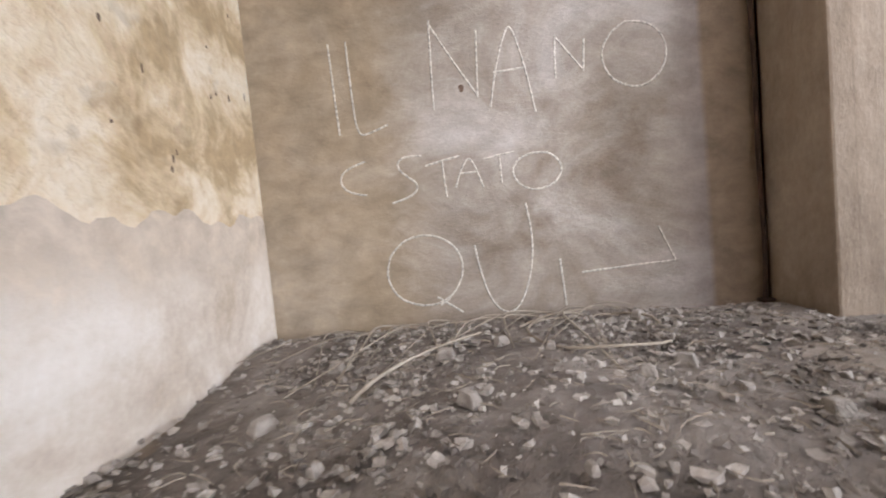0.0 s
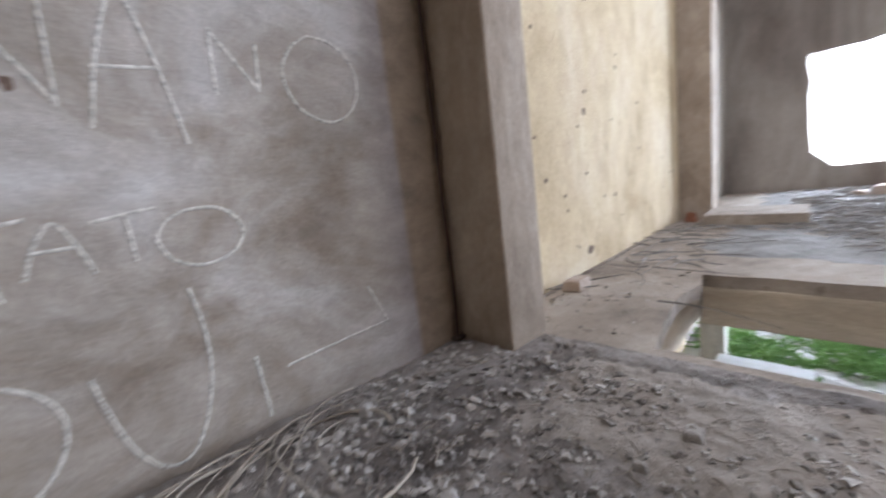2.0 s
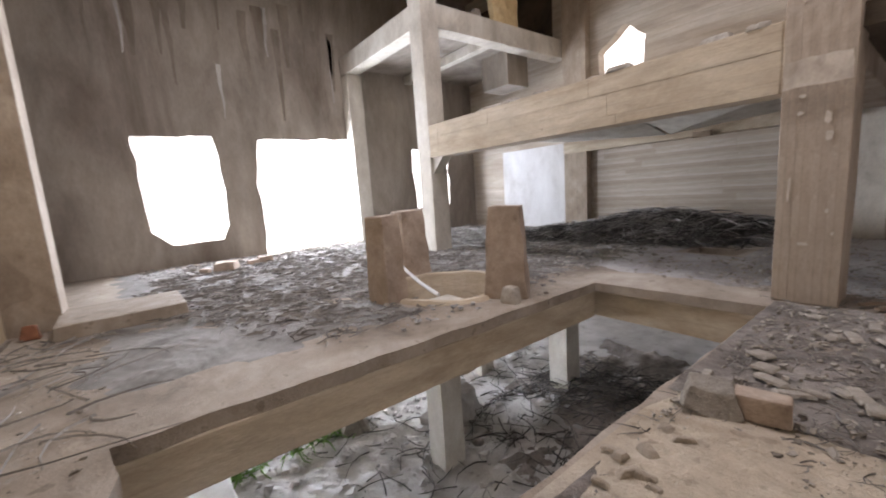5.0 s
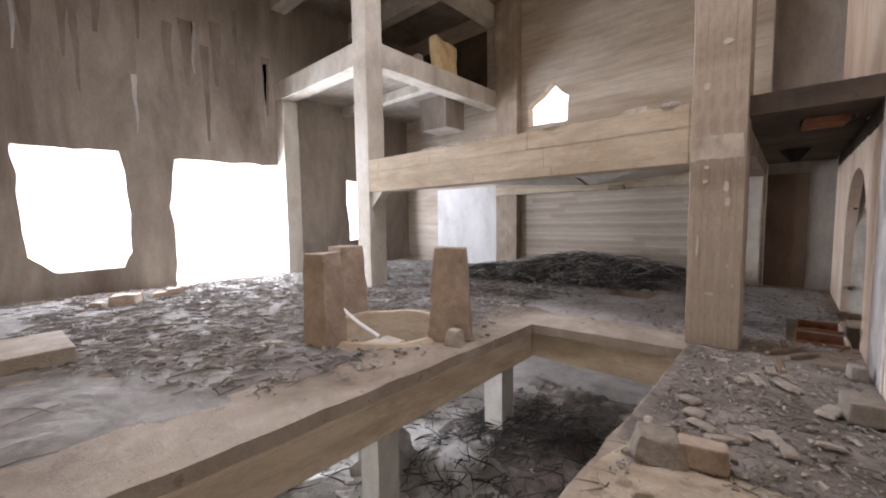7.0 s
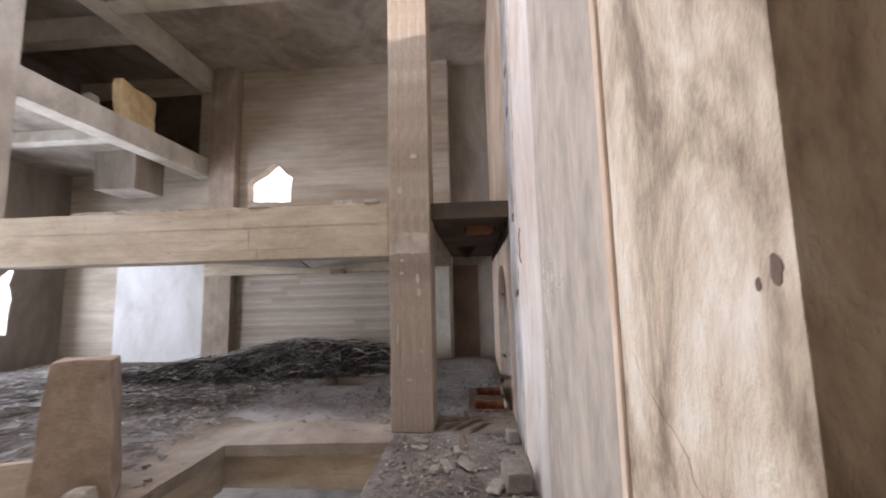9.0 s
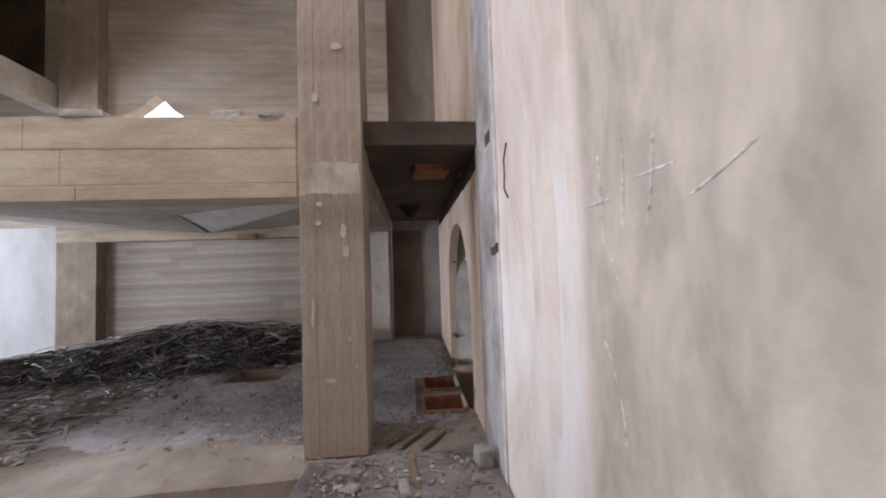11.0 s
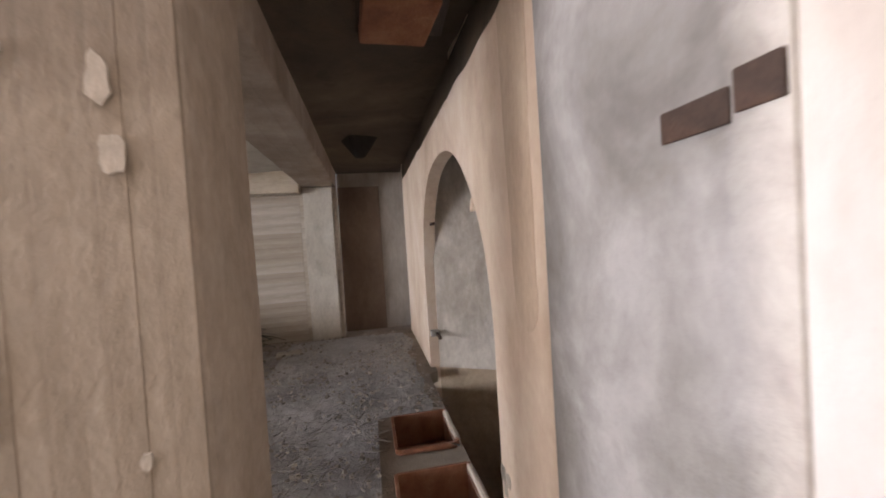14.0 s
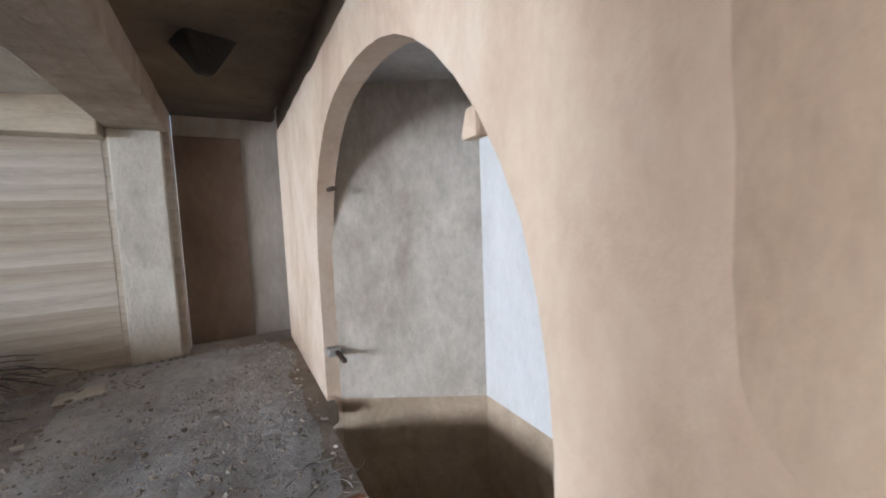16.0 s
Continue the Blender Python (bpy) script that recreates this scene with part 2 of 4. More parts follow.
ct = CHALK.node_tree
cn = ct.nodes.new("ShaderNodeTexNoise")
cn.inputs["Scale"].default_value, cn.inputs["Detail"].default_value = 45, 5
cr = ct.nodes.new("ShaderNodeValToRGB")
cr.color_ramp.elements[0].position, cr.color_ramp.elements[1].position = 0.12, 0.6
ct.links.new(ct.nodes.new("ShaderNodeTexCoord").outputs["Object"], cn.inputs["Vector"])
ct.links.new(cn.outputs["Fac"], cr.inputs[0])
ct.links.new(cr.outputs[0], ct.nodes["Principled BSDF"].inputs["Alpha"])

# ---- building helpers ----


def part(name, bm, material, parent=None, label=""):
    me = bpy.data.meshes.new(name)
    bm.to_mesh(me)
    bm.free()
    me.materials.append(material)
    ob = new(name, me)
    if parent:
        ob.parent = parent
    if label:
        ob["label"] = label
    return ob


def thing(name, x, y, z, label, category, group="", kind=""):
    ob = new(name)
    ob.location = (x, y, z)
    return tagged(ob, label, category, group, kind)


def box_bm(x0, x1, y0, y1, z0, z1, bevel=0.012, cut=0.0, amp=0.0):
    """A box with softened, slightly worn edges."""
    bm = bmesh.new()
    bmesh.ops.create_cube(bm, size=1)
    for v in bm.verts:
        v.co = Vector(((x0 + x1) / 2 + v.co.x * (x1 - x0), (y0 + y1) / 2 + v.co.y * (y1 - y0), (z0 + z1) / 2 + v.co.z * (z1 - z0)))
    if cut:
        for axis, lo, hi in ((0, x0, x1), (1, y0, y1), (2, z0, z1)):
            k = int((hi - lo) / cut)
            for i in range(1, k):
                p, q = [0, 0, 0], [0, 0, 0]
                p[axis], q[axis] = lo + (hi - lo) * i / k, 1
                bmesh.ops.bisect_plane(bm, geom=bm.verts[:] + bm.edges[:] + bm.faces[:], plane_co=p, plane_no=q)
    if bevel:
        sharp = [e for e in bm.edges if len(e.link_faces) == 2 and e.calc_face_angle(0) > 0.5]
        bmesh.ops.bevel(bm, geom=sharp, offset=bevel, segments=2, affect="EDGES", profile=0.6)
    if amp:
        for v in bm.verts:
            v.co += noise.noise_vector(v.co * 3.1) * amp + noise.noise_vector(v.co * 11) * amp * 0.5
    return bm


def box(name, dims, material, label, category, kind="structure", bevel=0.012, cut=0.0, amp=0.0, group=""):
    return tagged(part(name, box_bm(*dims, bevel, cut, amp), material), label, category, group, kind)


def worn(loop, step=0.18, amp=0.02, seed=0.0):
    """A closed outline with a broken, uneven edge."""
    out = []
    for (a, b), (c, d) in zip(loop, loop[1:] + loop[:1]):
        k = max(1, int(math.hypot(c - a, d - b) / step))
        for i in range(k):
            u, v = a + (c - a) * i / k, b + (d - b) * i / k
            w = noise.noise_vector((u * 2.3 + seed, v * 2.3, seed)) * amp + noise.noise_vector((u * 9 + seed, v * 9, seed)) * amp * 0.5
            out.append((u + w.x, v + w.y))
    return out


def sheet_bm(outer, holes, place):
    """A thick plate with holes through it: place(u, v, side) gives the point on side 0 or 1."""
    from mathutils.geometry import tessellate_polygon
    loops = [outer, *holes]
    flat = [p for lp in loops for p in lp]
    tris = tessellate_polygon([[Vector((u, v, 0)) for u, v in lp] for lp in loops])
    bm = bmesh.new()
    near = [bm.verts.new(place(u, v, 0)) for u, v in flat]
    far = [bm.verts.new(place(u, v, 1)) for u, v in flat]
    for a, b, c in tris:
        for ring in ((near[a], near[b], near[c]), (far[c], far[b], far[a])):
            try:
                bm.faces.new(ring)
            except ValueError:
                pass
    i = 0
    for lp in loops:
        k = len(lp)
        for j in range(k):
            a, b = i + j, i + (j + 1) % k
            bm.faces.new((near[a], far[a], far[b], near[b]))
        i += k
    bmesh.ops.recalc_face_normals(bm, faces=bm.faces[:])
    return bm


def rect(a, b, c, d):
    return [(a, c), (b, c), (b, d), (a, d)]


def hewn(name, x, y, z, sx, sy, sz, turn, material, label, category, top=0.75, rough=0.02, kind="", group=""):
    """A broken or tapered block that stands on its base."""
    bm = box_bm(-sx / 2, sx / 2, -sy / 2, sy / 2, 0, sz, 0.02, max(sx, sy, sz) / 5)
    for v in bm.verts:
        k = 1 - (1 - top) * v.co.z / sz
        v.co.x, v.co.y = v.co.x * k, v.co.y * k
        v.co += noise.noise_vector(v.co * 4 + Vector((x, y, z))) * rough
        v.co.z = max(v.co.z, -0.01)
    ob = part(name, bm, material)
    ob.matrix_basis = pose(x, y, z, 0, 0, turn)
    return tagged(ob, label, category, group, kind)


def tube(name, points, radius, material, parent=None, label="", taper=False):
    cu = bpy.data.curves.new(name, "CURVE")
    cu.dimensions, cu.bevel_depth, cu.bevel_resolution, cu.use_fill_caps = "3D", radius, 1, True
    sp = cu.splines.new("POLY")
    sp.points.add(len(points) - 1)
    for i, (q, co) in enumerate(zip(sp.points, points)):
        q.co = (*co, 1)
        if taper:
            q.radius = 1 - 0.6 * i / len(points)
    me = bpy.data.meshes.new_from_object(bpy.data.objects.new("tmp", cu))
    me.materials.append(material)
    ob = new(name, me)
    if parent:
        ob.parent = parent
    if label:
        ob["label"] = label
    return ob


# ---- large structure ----
TOP = 9.2     # underside of the roof
N, E, S, W = 3.17, 15.0, -10.55, 1.41
LOW = -3.0

# floor slab with the large opening, the round pit, the two brick cells and a smaller hatch
void = worn([(3.12, -4.22), (5.25, -4.08), (5.32, 1.88), (4.9, 1.8), (4.3, 1.9), (3.7, 1.82), (3.15, 1.75)], 0.15, 0.03, 3)
pit = [(6.95 + 0.95 * math.cos(a * 0.2618), -2.45 + 0.95 * math.sin(a * 0.2618)) for a in range(24)]
cell_a, cell_b = rect(1.51, 2.01, -6.04, -5.52), rect(1.51, 1.98, -6.95, -6.36)
slit = worn(rect(3.9, 9.5, 3.06, 3.11), 0.3, 0.008, 2)
hatch = worn(rect(4.3, 5.2, -8.15, -7.35), 0.2, 0.03, 1)
outline = worn([(-1.9, N + 0.3), (-1.9, -2.4), (0.75, -2.4), (0.75, 0.2), (1.30, 0.2), (1.34, -5.5), (1.47, -5.6), (1.47, -8.05), (1.35, -8.15), (1.35, S - 0.4), (E + 0.4, S - 0.4), (E + 0.4, N + 0.3)], 3.0, 0.0)
floor = part("floor", sheet_bm(outline, [void, pit, cell_a, cell_b, hatch, slit], lambda u, v, s: (u, v, -0.14 * s)), DUST)
tagged(floor, "dusty grey concrete floor slab strewn with rubble", "floor", kind="structure")

# beams that edge the opening
box("beam_void_east", (5.30, 5.75, -4.15, 1.88, -0.58, -0.144), BEAMC, "brown board-marked concrete beam under the floor edge", "beam", cut=0.5, amp=0.008)
box("beam_void_south", (3.1, 5.75, -4.7, -4.2, -0.58, -0.144), BEAMC, "brown board-marked concrete beam under the floor edge", "beam", cut=0.5, amp=0.008)
box("beam_void_north", (3.1, 5.75, 1.93, 2.4, -0.58, -0.144), BEAMC, "brown concrete beam under the broken walkway", "beam", cut=0.5, amp=0.01)
box("beam_void_west", (2.6, 3.03, -4.7, 1.9, -0.58, -0.144), BEAMC, "brown concrete beam under the floor edge", "beam", cut=0.5, amp=0.008)


def wall_x(name, x0, x1, outer, holes, material, label):
    return tagged(part(name, sheet_bm(outer, holes, lambda u, v, s: (x1 if s == 0 else x0, u, v)), material), label, "wall", kind="structure")


def wall_y(name, y0, y1, outer, holes, material, label):
    return tagged(part(name, sheet_bm(outer, holes, lambda u, v, s: (u, y0 if s == 0 else y1, v)), material), label, "wall", kind="structure")


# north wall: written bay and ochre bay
wall_y("wall_north_written", N, N + 0.35, rect(-2.0, 2.6, -0.14, TOP), [], CHALKWALL, "stained grey-brown rendered wall with chalk writing and painted end shade")
wall_y("wall_north_ochre", N - 0.03, N + 0.35, rect(2.6, 9.98, LOW, TOP), [], YELLOW, "ochre stained plaster wall with small pits")
wall_y("wall_north_end", N, N + 0.35, rect(9.98, E + 0.4, LOW, TOP), [], DARKPLASTER, "dark streaked plaster wall")
box("pilaster_north_1", (2.6, 3.12, 2.6, N + 0.02, -0.14, TOP), CONCRETE, "brown board-marked concrete pilaster", "pilaster", bevel=0.02)
box("pilaster_north_2", (9.62, 10.2, 2.55, N + 0.02, -0.14, TOP), CONCRETE, "brown concrete pilaster beside ochre wall", "pilaster", bevel=0.02)

# start bay walls
wall_x("wall_alcove_west", -2.0, -1.44, rect(-2.4, N, -0.14, TOP), [], PEELING, "peeling cream and ochre plaster wall")
wall_y("wall_alcove_south", -2.75, -2.4, rect(-2.0, 0.75, -0.14, TOP), [rect(-0.85, 0.35, 0.02, 2.15)], CREAM, "cream plaster wall with an open doorway")
tagged(part("ceiling_alcove", box_bm(-2.0, 1.3, -2.7, N, 4.2, 4.4), PALEC), "grey concrete ceiling", "ceiling", kind="structure")

# west wall with the arch
def arch_point(k):
    u = math.cos(k * math.pi / 24)
    p = 2.05 if u > 0 else 2.5     # the far shoulder is fuller
    return (-6.92 + 1.375 * u, 1.0 + 1.42 * max(0.0, 1 - abs(u) ** p) ** (1 / p))


arch = [(-5.545, -0.6)] + [arch_point(k) for k in range(25)] + [(-8.295, -0.6)]
arch = worn(arch, 0.15, 0.012, 5)
wall_x("wall_west_cream", 0.75, W, rect(-3.86, -0.62, -0.14, TOP), [], CREAM, "cream plaster wall turning grey and scratched")
wall_x("wall_west_end", 0.75, W - 0.002, worn(rect(-0.62, 0.27, -0.14, TOP), 0.25, 0.012, 7), [], MOTTLED, "mottled tan plaster wall end with cracks")
wall_x("wall_west_arch", 1.27, W, rect(S, -4.78, LOW, TOP), [arch], PINK, "tan plaster wall with a tall arched niche")
box("pilaster_west", (0.9, W + 0.016, -4.78, -3.86, -0.14, TOP), DARKRENDER, "grey rendered pilaster with small square holes", "pilaster", bevel=0.015, cut=0.6, amp=0.006)
# niche behind the arch
# back wall is whiter than the side to paint light through the arch
wall_x("wall_niche_back", -0.1, 0.18, rect(-7.62, -5.0, 0.0, 3.0), [], PALEWHITE, "plaster niche wall, window light painted in as a paler tone")
wall_x("wall_niche_back_lower", -0.1, 0.18, rect(-7.62, -5.0, LOW, 0.0), [], DADO, "brown lower plaster of the niche")
nb = sheet_bm(rect(0, 1.25, 0.0, 3.0), [], lambda u, v, s: (0.18 + u * 0.89 - s * 0.12, -7.62 - u * 0.52 - s * 0.2, v))
tagged(part("wall_niche_side", nb, SCRATCHED), "stained grey plaster niche wall", "wall", kind="structure")
nd = sheet_bm(rect(0, 1.25, LOW, 0.0), [], lambda u, v, s: (0.18 + u * 0.89 - s * 0.12, -7.62 - u * 0.52 - s * 0.2, v))
tagged(part("wall_niche_lower", nd, DADO), "brown lower plaster of the niche", "wall", kind="structure")
wall_y("wall_niche_north", -5.2, -5.0, rect(0.0, 1.08, LOW, 3.0), [], GREYRENDER, "grey plaster niche wall")
tagged(part("ceiling_niche", box_bm(-0.1, 1.08, -8.6, -5.0, 2.7, 2.9), GREYRENDER), "plaster niche ceiling", "ceiling", kind="structure")

# south wall
hole = worn([(7.6, 4.86), (8.95, 4.86), (9.0, 5.5), (8.15, 6.1), (7.55, 5.6)], 0.2, 0.05, 2)
wall_y("wall_south", S - 0.35, S, rect(2.6, E + 0.4, LOW, TOP + 0.2), [hole], BOARDWALL, "board-marked pale brown concrete wall with a ragged hole")
wall_y("wall_south_corridor", S - 0.75, S - 0.4, rect(0.9, 2.6, LOW, TOP), [], DARKPLASTER, "dim grey-brown plaster wall at the passage end")
# its dark brown holds the passage shade as well as a stain
box("panel_corridor", (1.83, 2.6, S - 0.4, S - 0.36, 0.0, 2.72), DARKBROWN, "dark brown wall panel, stain and passage shade in one colour", "wall panel")
box("pilaster_south_1", (2.66, 3.14, S + 0.002, S + 0.15, 0, 2.67), PALEC, "pale board-marked concrete pilaster", "pilaster", bevel=0.015)
box("pilaster_south_2", (9.25, 10.1, S + 0.002, S + 0.3, 0, TOP), CONCRETE, "brown concrete pilaster", "pilaster", bevel=0.015)

# east wall with its openings
w1 = worn([(-0.4, 0.62), (0.85, 0.6), (1.25, 1.0), (1.32, 1.6), (1.38, 3.55), (-0.5, 3.58), (-0.62, 2.6), (-0.62, 1.0)], 0.2, 0.06, 4)
w2 = worn([(-4.9, 0.0), (-1.55, 0.0), (-1.62, 1.3), (-1.5, 2.2), (-1.68, 3.54), (-4.9, 3.6)], 0.2, 0.06, 6)
w3 = worn([(-9.1, 1.0), (-7.4, 1.0), (-7.3, 3.3), (-9.1, 3.2)], 0.2, 0.08, 8)
yard1, yard2 = rect(-2.0, 2.6, LOW + 0.02, -0.5), rect(-8.0, -3.0, LOW + 0.02, -0.5)
wall_x("wall_east", E, E + 0.35, rect(S - 0.35, N, LOW, TOP + 0.2), [w1, w2, w3, yard1, yard2, worn(rect(-5.35, -5.1, 8.75, 9.05), 0.1, 0.03)], DARKPLASTER, "dark streaked plaster wall with ragged window openings")
box("pilaster_east", (14.5, E + 0.02, -5.14, -4.625, 0, 5.66), PALEC, "grey concrete pilaster between openings", "pilaster", bevel=0.015)

# roof with its opening
roof_hole = worn(rect(2.2, 8.9, -3.6, -0.9), 0.4, 0.08, 9)
roof = part("ceiling", sheet_bm(rect(-2.0, E + 0.4, S - 0.4, N + 0.35), [roof_hole], lambda u, v, s: (u, v, TOP + 0.2 * s)), DARKPLASTER)
tagged(roof, "dark concrete roof slab with a collapsed bay", "ceiling", kind="structure")
for i, (d, lab) in enumerate((((10.16, 10.62, -4.6, N, 8.6, TOP), "roof beam"), ((10.16, 10.62, S, -5.13, 8.6, TOP), "roof beam"),
                              ((3.14, 10.12, -5.1, -4.6, 8.6, TOP), "roof beam"), ((10.66, E, -5.1, -4.6, 8.6, TOP), "roof beam"),
                              ((W, 10.16, -7.0, -6.6, 8.65, TOP), "roof beam"), ((10.62, E, -2.0, -1.6, 8.6, TOP), "roof beam"), ((10.62, E, -8.0, -7.6, 8.6, TOP), "roof beam"))):
    box("roof_beam_%s" % "abcdefg"[i], d, PALEC, "grey concrete beam under the roof", "beam")

# columns
box("column_west", (2.57, 3.17, -5.13, -4.53, 0, TOP), CONCRETE, "brown board-marked concrete column with pale patches", "column", bevel=0.03, cut=0.35, amp=0.006)
box("column_east", (10.12, 10.66, -5.13, -4.6, 0, TOP), PALEC, "grey concrete column", "column", bevel=0.03, cut=0.5, amp=0.005)
box("beam_gallery", (3.14, 10.12, -5.0, -4.6, 2.45, 3.25), BEAMC, "warm brown board-marked concrete gallery beam", "beam", bevel=0.02, cut=0.5, amp=0.008)
box("beam_gallery_south", (3.18, 10.1, S, S + 0.32, 2.56, 2.96), BEAMC, "dim brown concrete beam along the board-marked wall", "beam", bevel=0.02)
box("beam_passage", (2.6, 3.16, S, -5.13, 2.68, 3.1), CONCRETE, "brown concrete beam over the passage", "beam", bevel=0.02, cut=0.5, amp=0.006)
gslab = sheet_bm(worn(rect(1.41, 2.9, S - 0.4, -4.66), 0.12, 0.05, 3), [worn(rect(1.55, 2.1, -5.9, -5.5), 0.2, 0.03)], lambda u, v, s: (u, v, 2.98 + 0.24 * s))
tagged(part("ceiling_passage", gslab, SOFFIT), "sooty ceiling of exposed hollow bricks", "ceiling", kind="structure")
gs = sheet_bm(worn(rect(3.1, 10.2, S, -4.9), 0.4, 0.03, 5), [], lambda u, v, s: (u, v, 2.96 + 0.2 * s))
tagged(part("ceiling_gallery", gs, PALEC), "grey concrete gallery slab", "ceiling", kind="structure")

# upper platform
box("platform_beam_front", (10.66, E, -5.1, -4.62, 5.68, 6.26), PALEC, "pale concrete platform edge beam", "beam", bevel=0.015)
box("platform_beam_side", (10.16, 10.62, S, -5.13, 5.68, 6.26), PALEC, "pale concrete platform edge beam", "beam", bevel=0.015)
# the dark plaster paints the dim shade of the slab's underside
box("platform_slab", (10.62, E, S, -5.1, 5.98, 6.16), DARKPLASTER, "grey concrete platform slab", "slab")

# lower storey and yard
box("lower_floor", (-2, E + 0.4, S - 0.4, N + 0.35, LOW - 0.3, LOW), GROUND, "dusty lower storey floor", "floor")
box("ground", (-400, 500, -400, 400, LOW - 0.6, LOW - 0.32), GROUND, "pale dry ground outside", "ground", bevel=0)
# first sheet is added out of view to stop yard light reaching the niche
wall_x("light_block_passage", 1.5, 1.62, rect(S, -4.7, LOW, -0.3), [], GREYRENDER, "added unseen blocker keeping yard light out of the niche")
wall_x("wall_lower_west", -0.4, 0.0, rect(S, N, LOW, -0.3), [], GREYRENDER, "dim grey lower storey wall")


def lower_column(x, y):
    side = [(y, LOW), (y + 0.42, LOW), (y + 0.42, -0.95), (y + 0.6, -0.7), (y + 0.6, -0.146), (y - 0.18, -0.146), (y - 0.18, -0.7), (y, -0.95)]
    bm = sheet_bm(worn(side, 0.3, 0.012, x), [], lambda u, v, s: (x + 0.42 * s, u, v))
    tagged(part("lower_column", bm, PALEC), "pale square concrete column with a haunched head", "column", "lower columns", "structure")


for cx, cy in ((6.6, -2.3), (6.3, -5.2), (8.6, -5.0), (9.2, -1.6), (9.3, 2.3), (12.0, -5.0), (5.33, 2.45)):
    lower_column(cx, cy)
# glowing sheets added outside so the openings read white
wall_x("backdrop_glow_east", 20.0, 20.2, rect(-14.0, 8.0, -0.55, 14.0), [], GLARE, "glowing white sheet in place of daylight beyond the openings")["category"] = "backdrop"
wall_y("backdrop_glow_south", -13.2, -13.0, rect(4.0, 14.0, 2.0, 12.0), [], GLARE, "glowing white sheet in place of daylight beyond the ragged hole")["category"] = "backdrop"

# ==== things ====


def merged(name, verts, faces, material, label, category, kind="stuff"):
    me = bpy.data.meshes.new(name)
    me.from_pydata(verts, [], faces)
    me.materials.append(material)
    return tagged(new(name, me), label, category, "", kind)


def layer(name, x0, x1, y0, y1, rise, step, material, label, height=0.05, skip=None, lift=0.004, fade=0.0):
    """An uneven sheet of dirt on the slab, sinking to nothing at its border; rise(u, v) adds mounds."""
    nx, ny = int((x1 - x0) / step), int((y1 - y0) / step)
    verts, faces, seen = [], [], {}
    for i in range(nx + 1):
        for j in range(ny + 1):
            x, y = x0 + (x1 - x0) * i / nx, y0 + (y1 - y0) * j / ny
            h = noise.fractal(Vector((x * 1.7, y * 1.7, 0.3)), 1.0, 2.0, 5) * 0.6 + 0.35 + noise.noise((x * 13, y * 13, 2)) * 0.25
            f = min(1.0, min(x - x0, x1 - x, y - y0, y1 - y) / fade + 0.35 * noise.noise((x * 2, y * 2, 5))) if fade else 1.0
            verts.append((x, y, lift + max(-0.012, height * h) * max(f, 0) - 0.02 * (1 - max(f, 0)) + rise(x, y)))
    for i in range(nx):
        for j in range(ny):
            cx, cy = x0 + (x1 - x0) * (i + 0.5) / nx, y0 + (y1 - y0) * (j + 0.5) / ny
            if skip and skip(cx, cy):
                continue
            a = i * (ny + 1) + j
            faces.append((a, a + ny + 1, a + ny + 2, a + 1))
    return merged(name, verts, faces, material, label, "debris")


ICO_V = [Vector(c) for c in ((-1, -0.7, -0.6), (0.8, -1, -0.7), (1, 0.8, -0.5), (-0.7, 1, -0.7), (-0.6, -0.6, 0.7), (0.9, -0.5, 0.5), (0.5, 0.7, 0.8), (-0.8, 0.5, 0.4))]
ICO_F = [(3, 2, 1, 0), (4, 5, 6, 7), (0, 1, 5, 4), (1, 2, 6, 5), (2, 3, 7, 6), (3, 0, 4, 7)]


def stones(name, spots, small, large, material, label, seed, flat=0.6, ground=None, category="rubble"):
    """Loose angular bits, each with a shape of its own."""
    rng = random.Random(seed)
    verts, faces = [], []
    for x, y, z in spots:
        r = small + (large - small) * rng.random() ** 4
        turn = Euler((rng.uniform(0, 6), rng.uniform(0, 6), rng.uniform(0, 6))).to_matrix()
        sx, sy = rng.uniform(0.6, 1.3), rng.uniform(0.5, 1.1)
        k = len(verts)
        for c in ICO_V:
            q = turn @ Vector((c.x * sx * rng.uniform(0.6, 1.1), c.y * sy * rng.uniform(0.6, 1.1), c.z * rng.uniform(0.4, 0.9)))
            verts.append((x + q.x * r, y + q.y * r, z + (q.z * flat + flat * 0.35) * r))
        faces += [[k + i for i in f] for f in ICO_F]
    return merged(name, verts, faces, material, label, category)


def spread(n, seed, x0, x1, y0, y1, ok=None, z=0.03):
    rng = random.Random(seed)
    out = []
    while len(out) < n:
        x, y = rng.uniform(x0, x1), rng.uniform(y0, y1)
        if noise.noise((x * 1.3, y * 1.3, seed)) + rng.random() * 0.9 < 0.15 or (ok and not ok(x, y)):
            n -= rng.random() < 0.2
            continue
        out.append((x, y, z(x, y) if callable(z) else z))
    return out


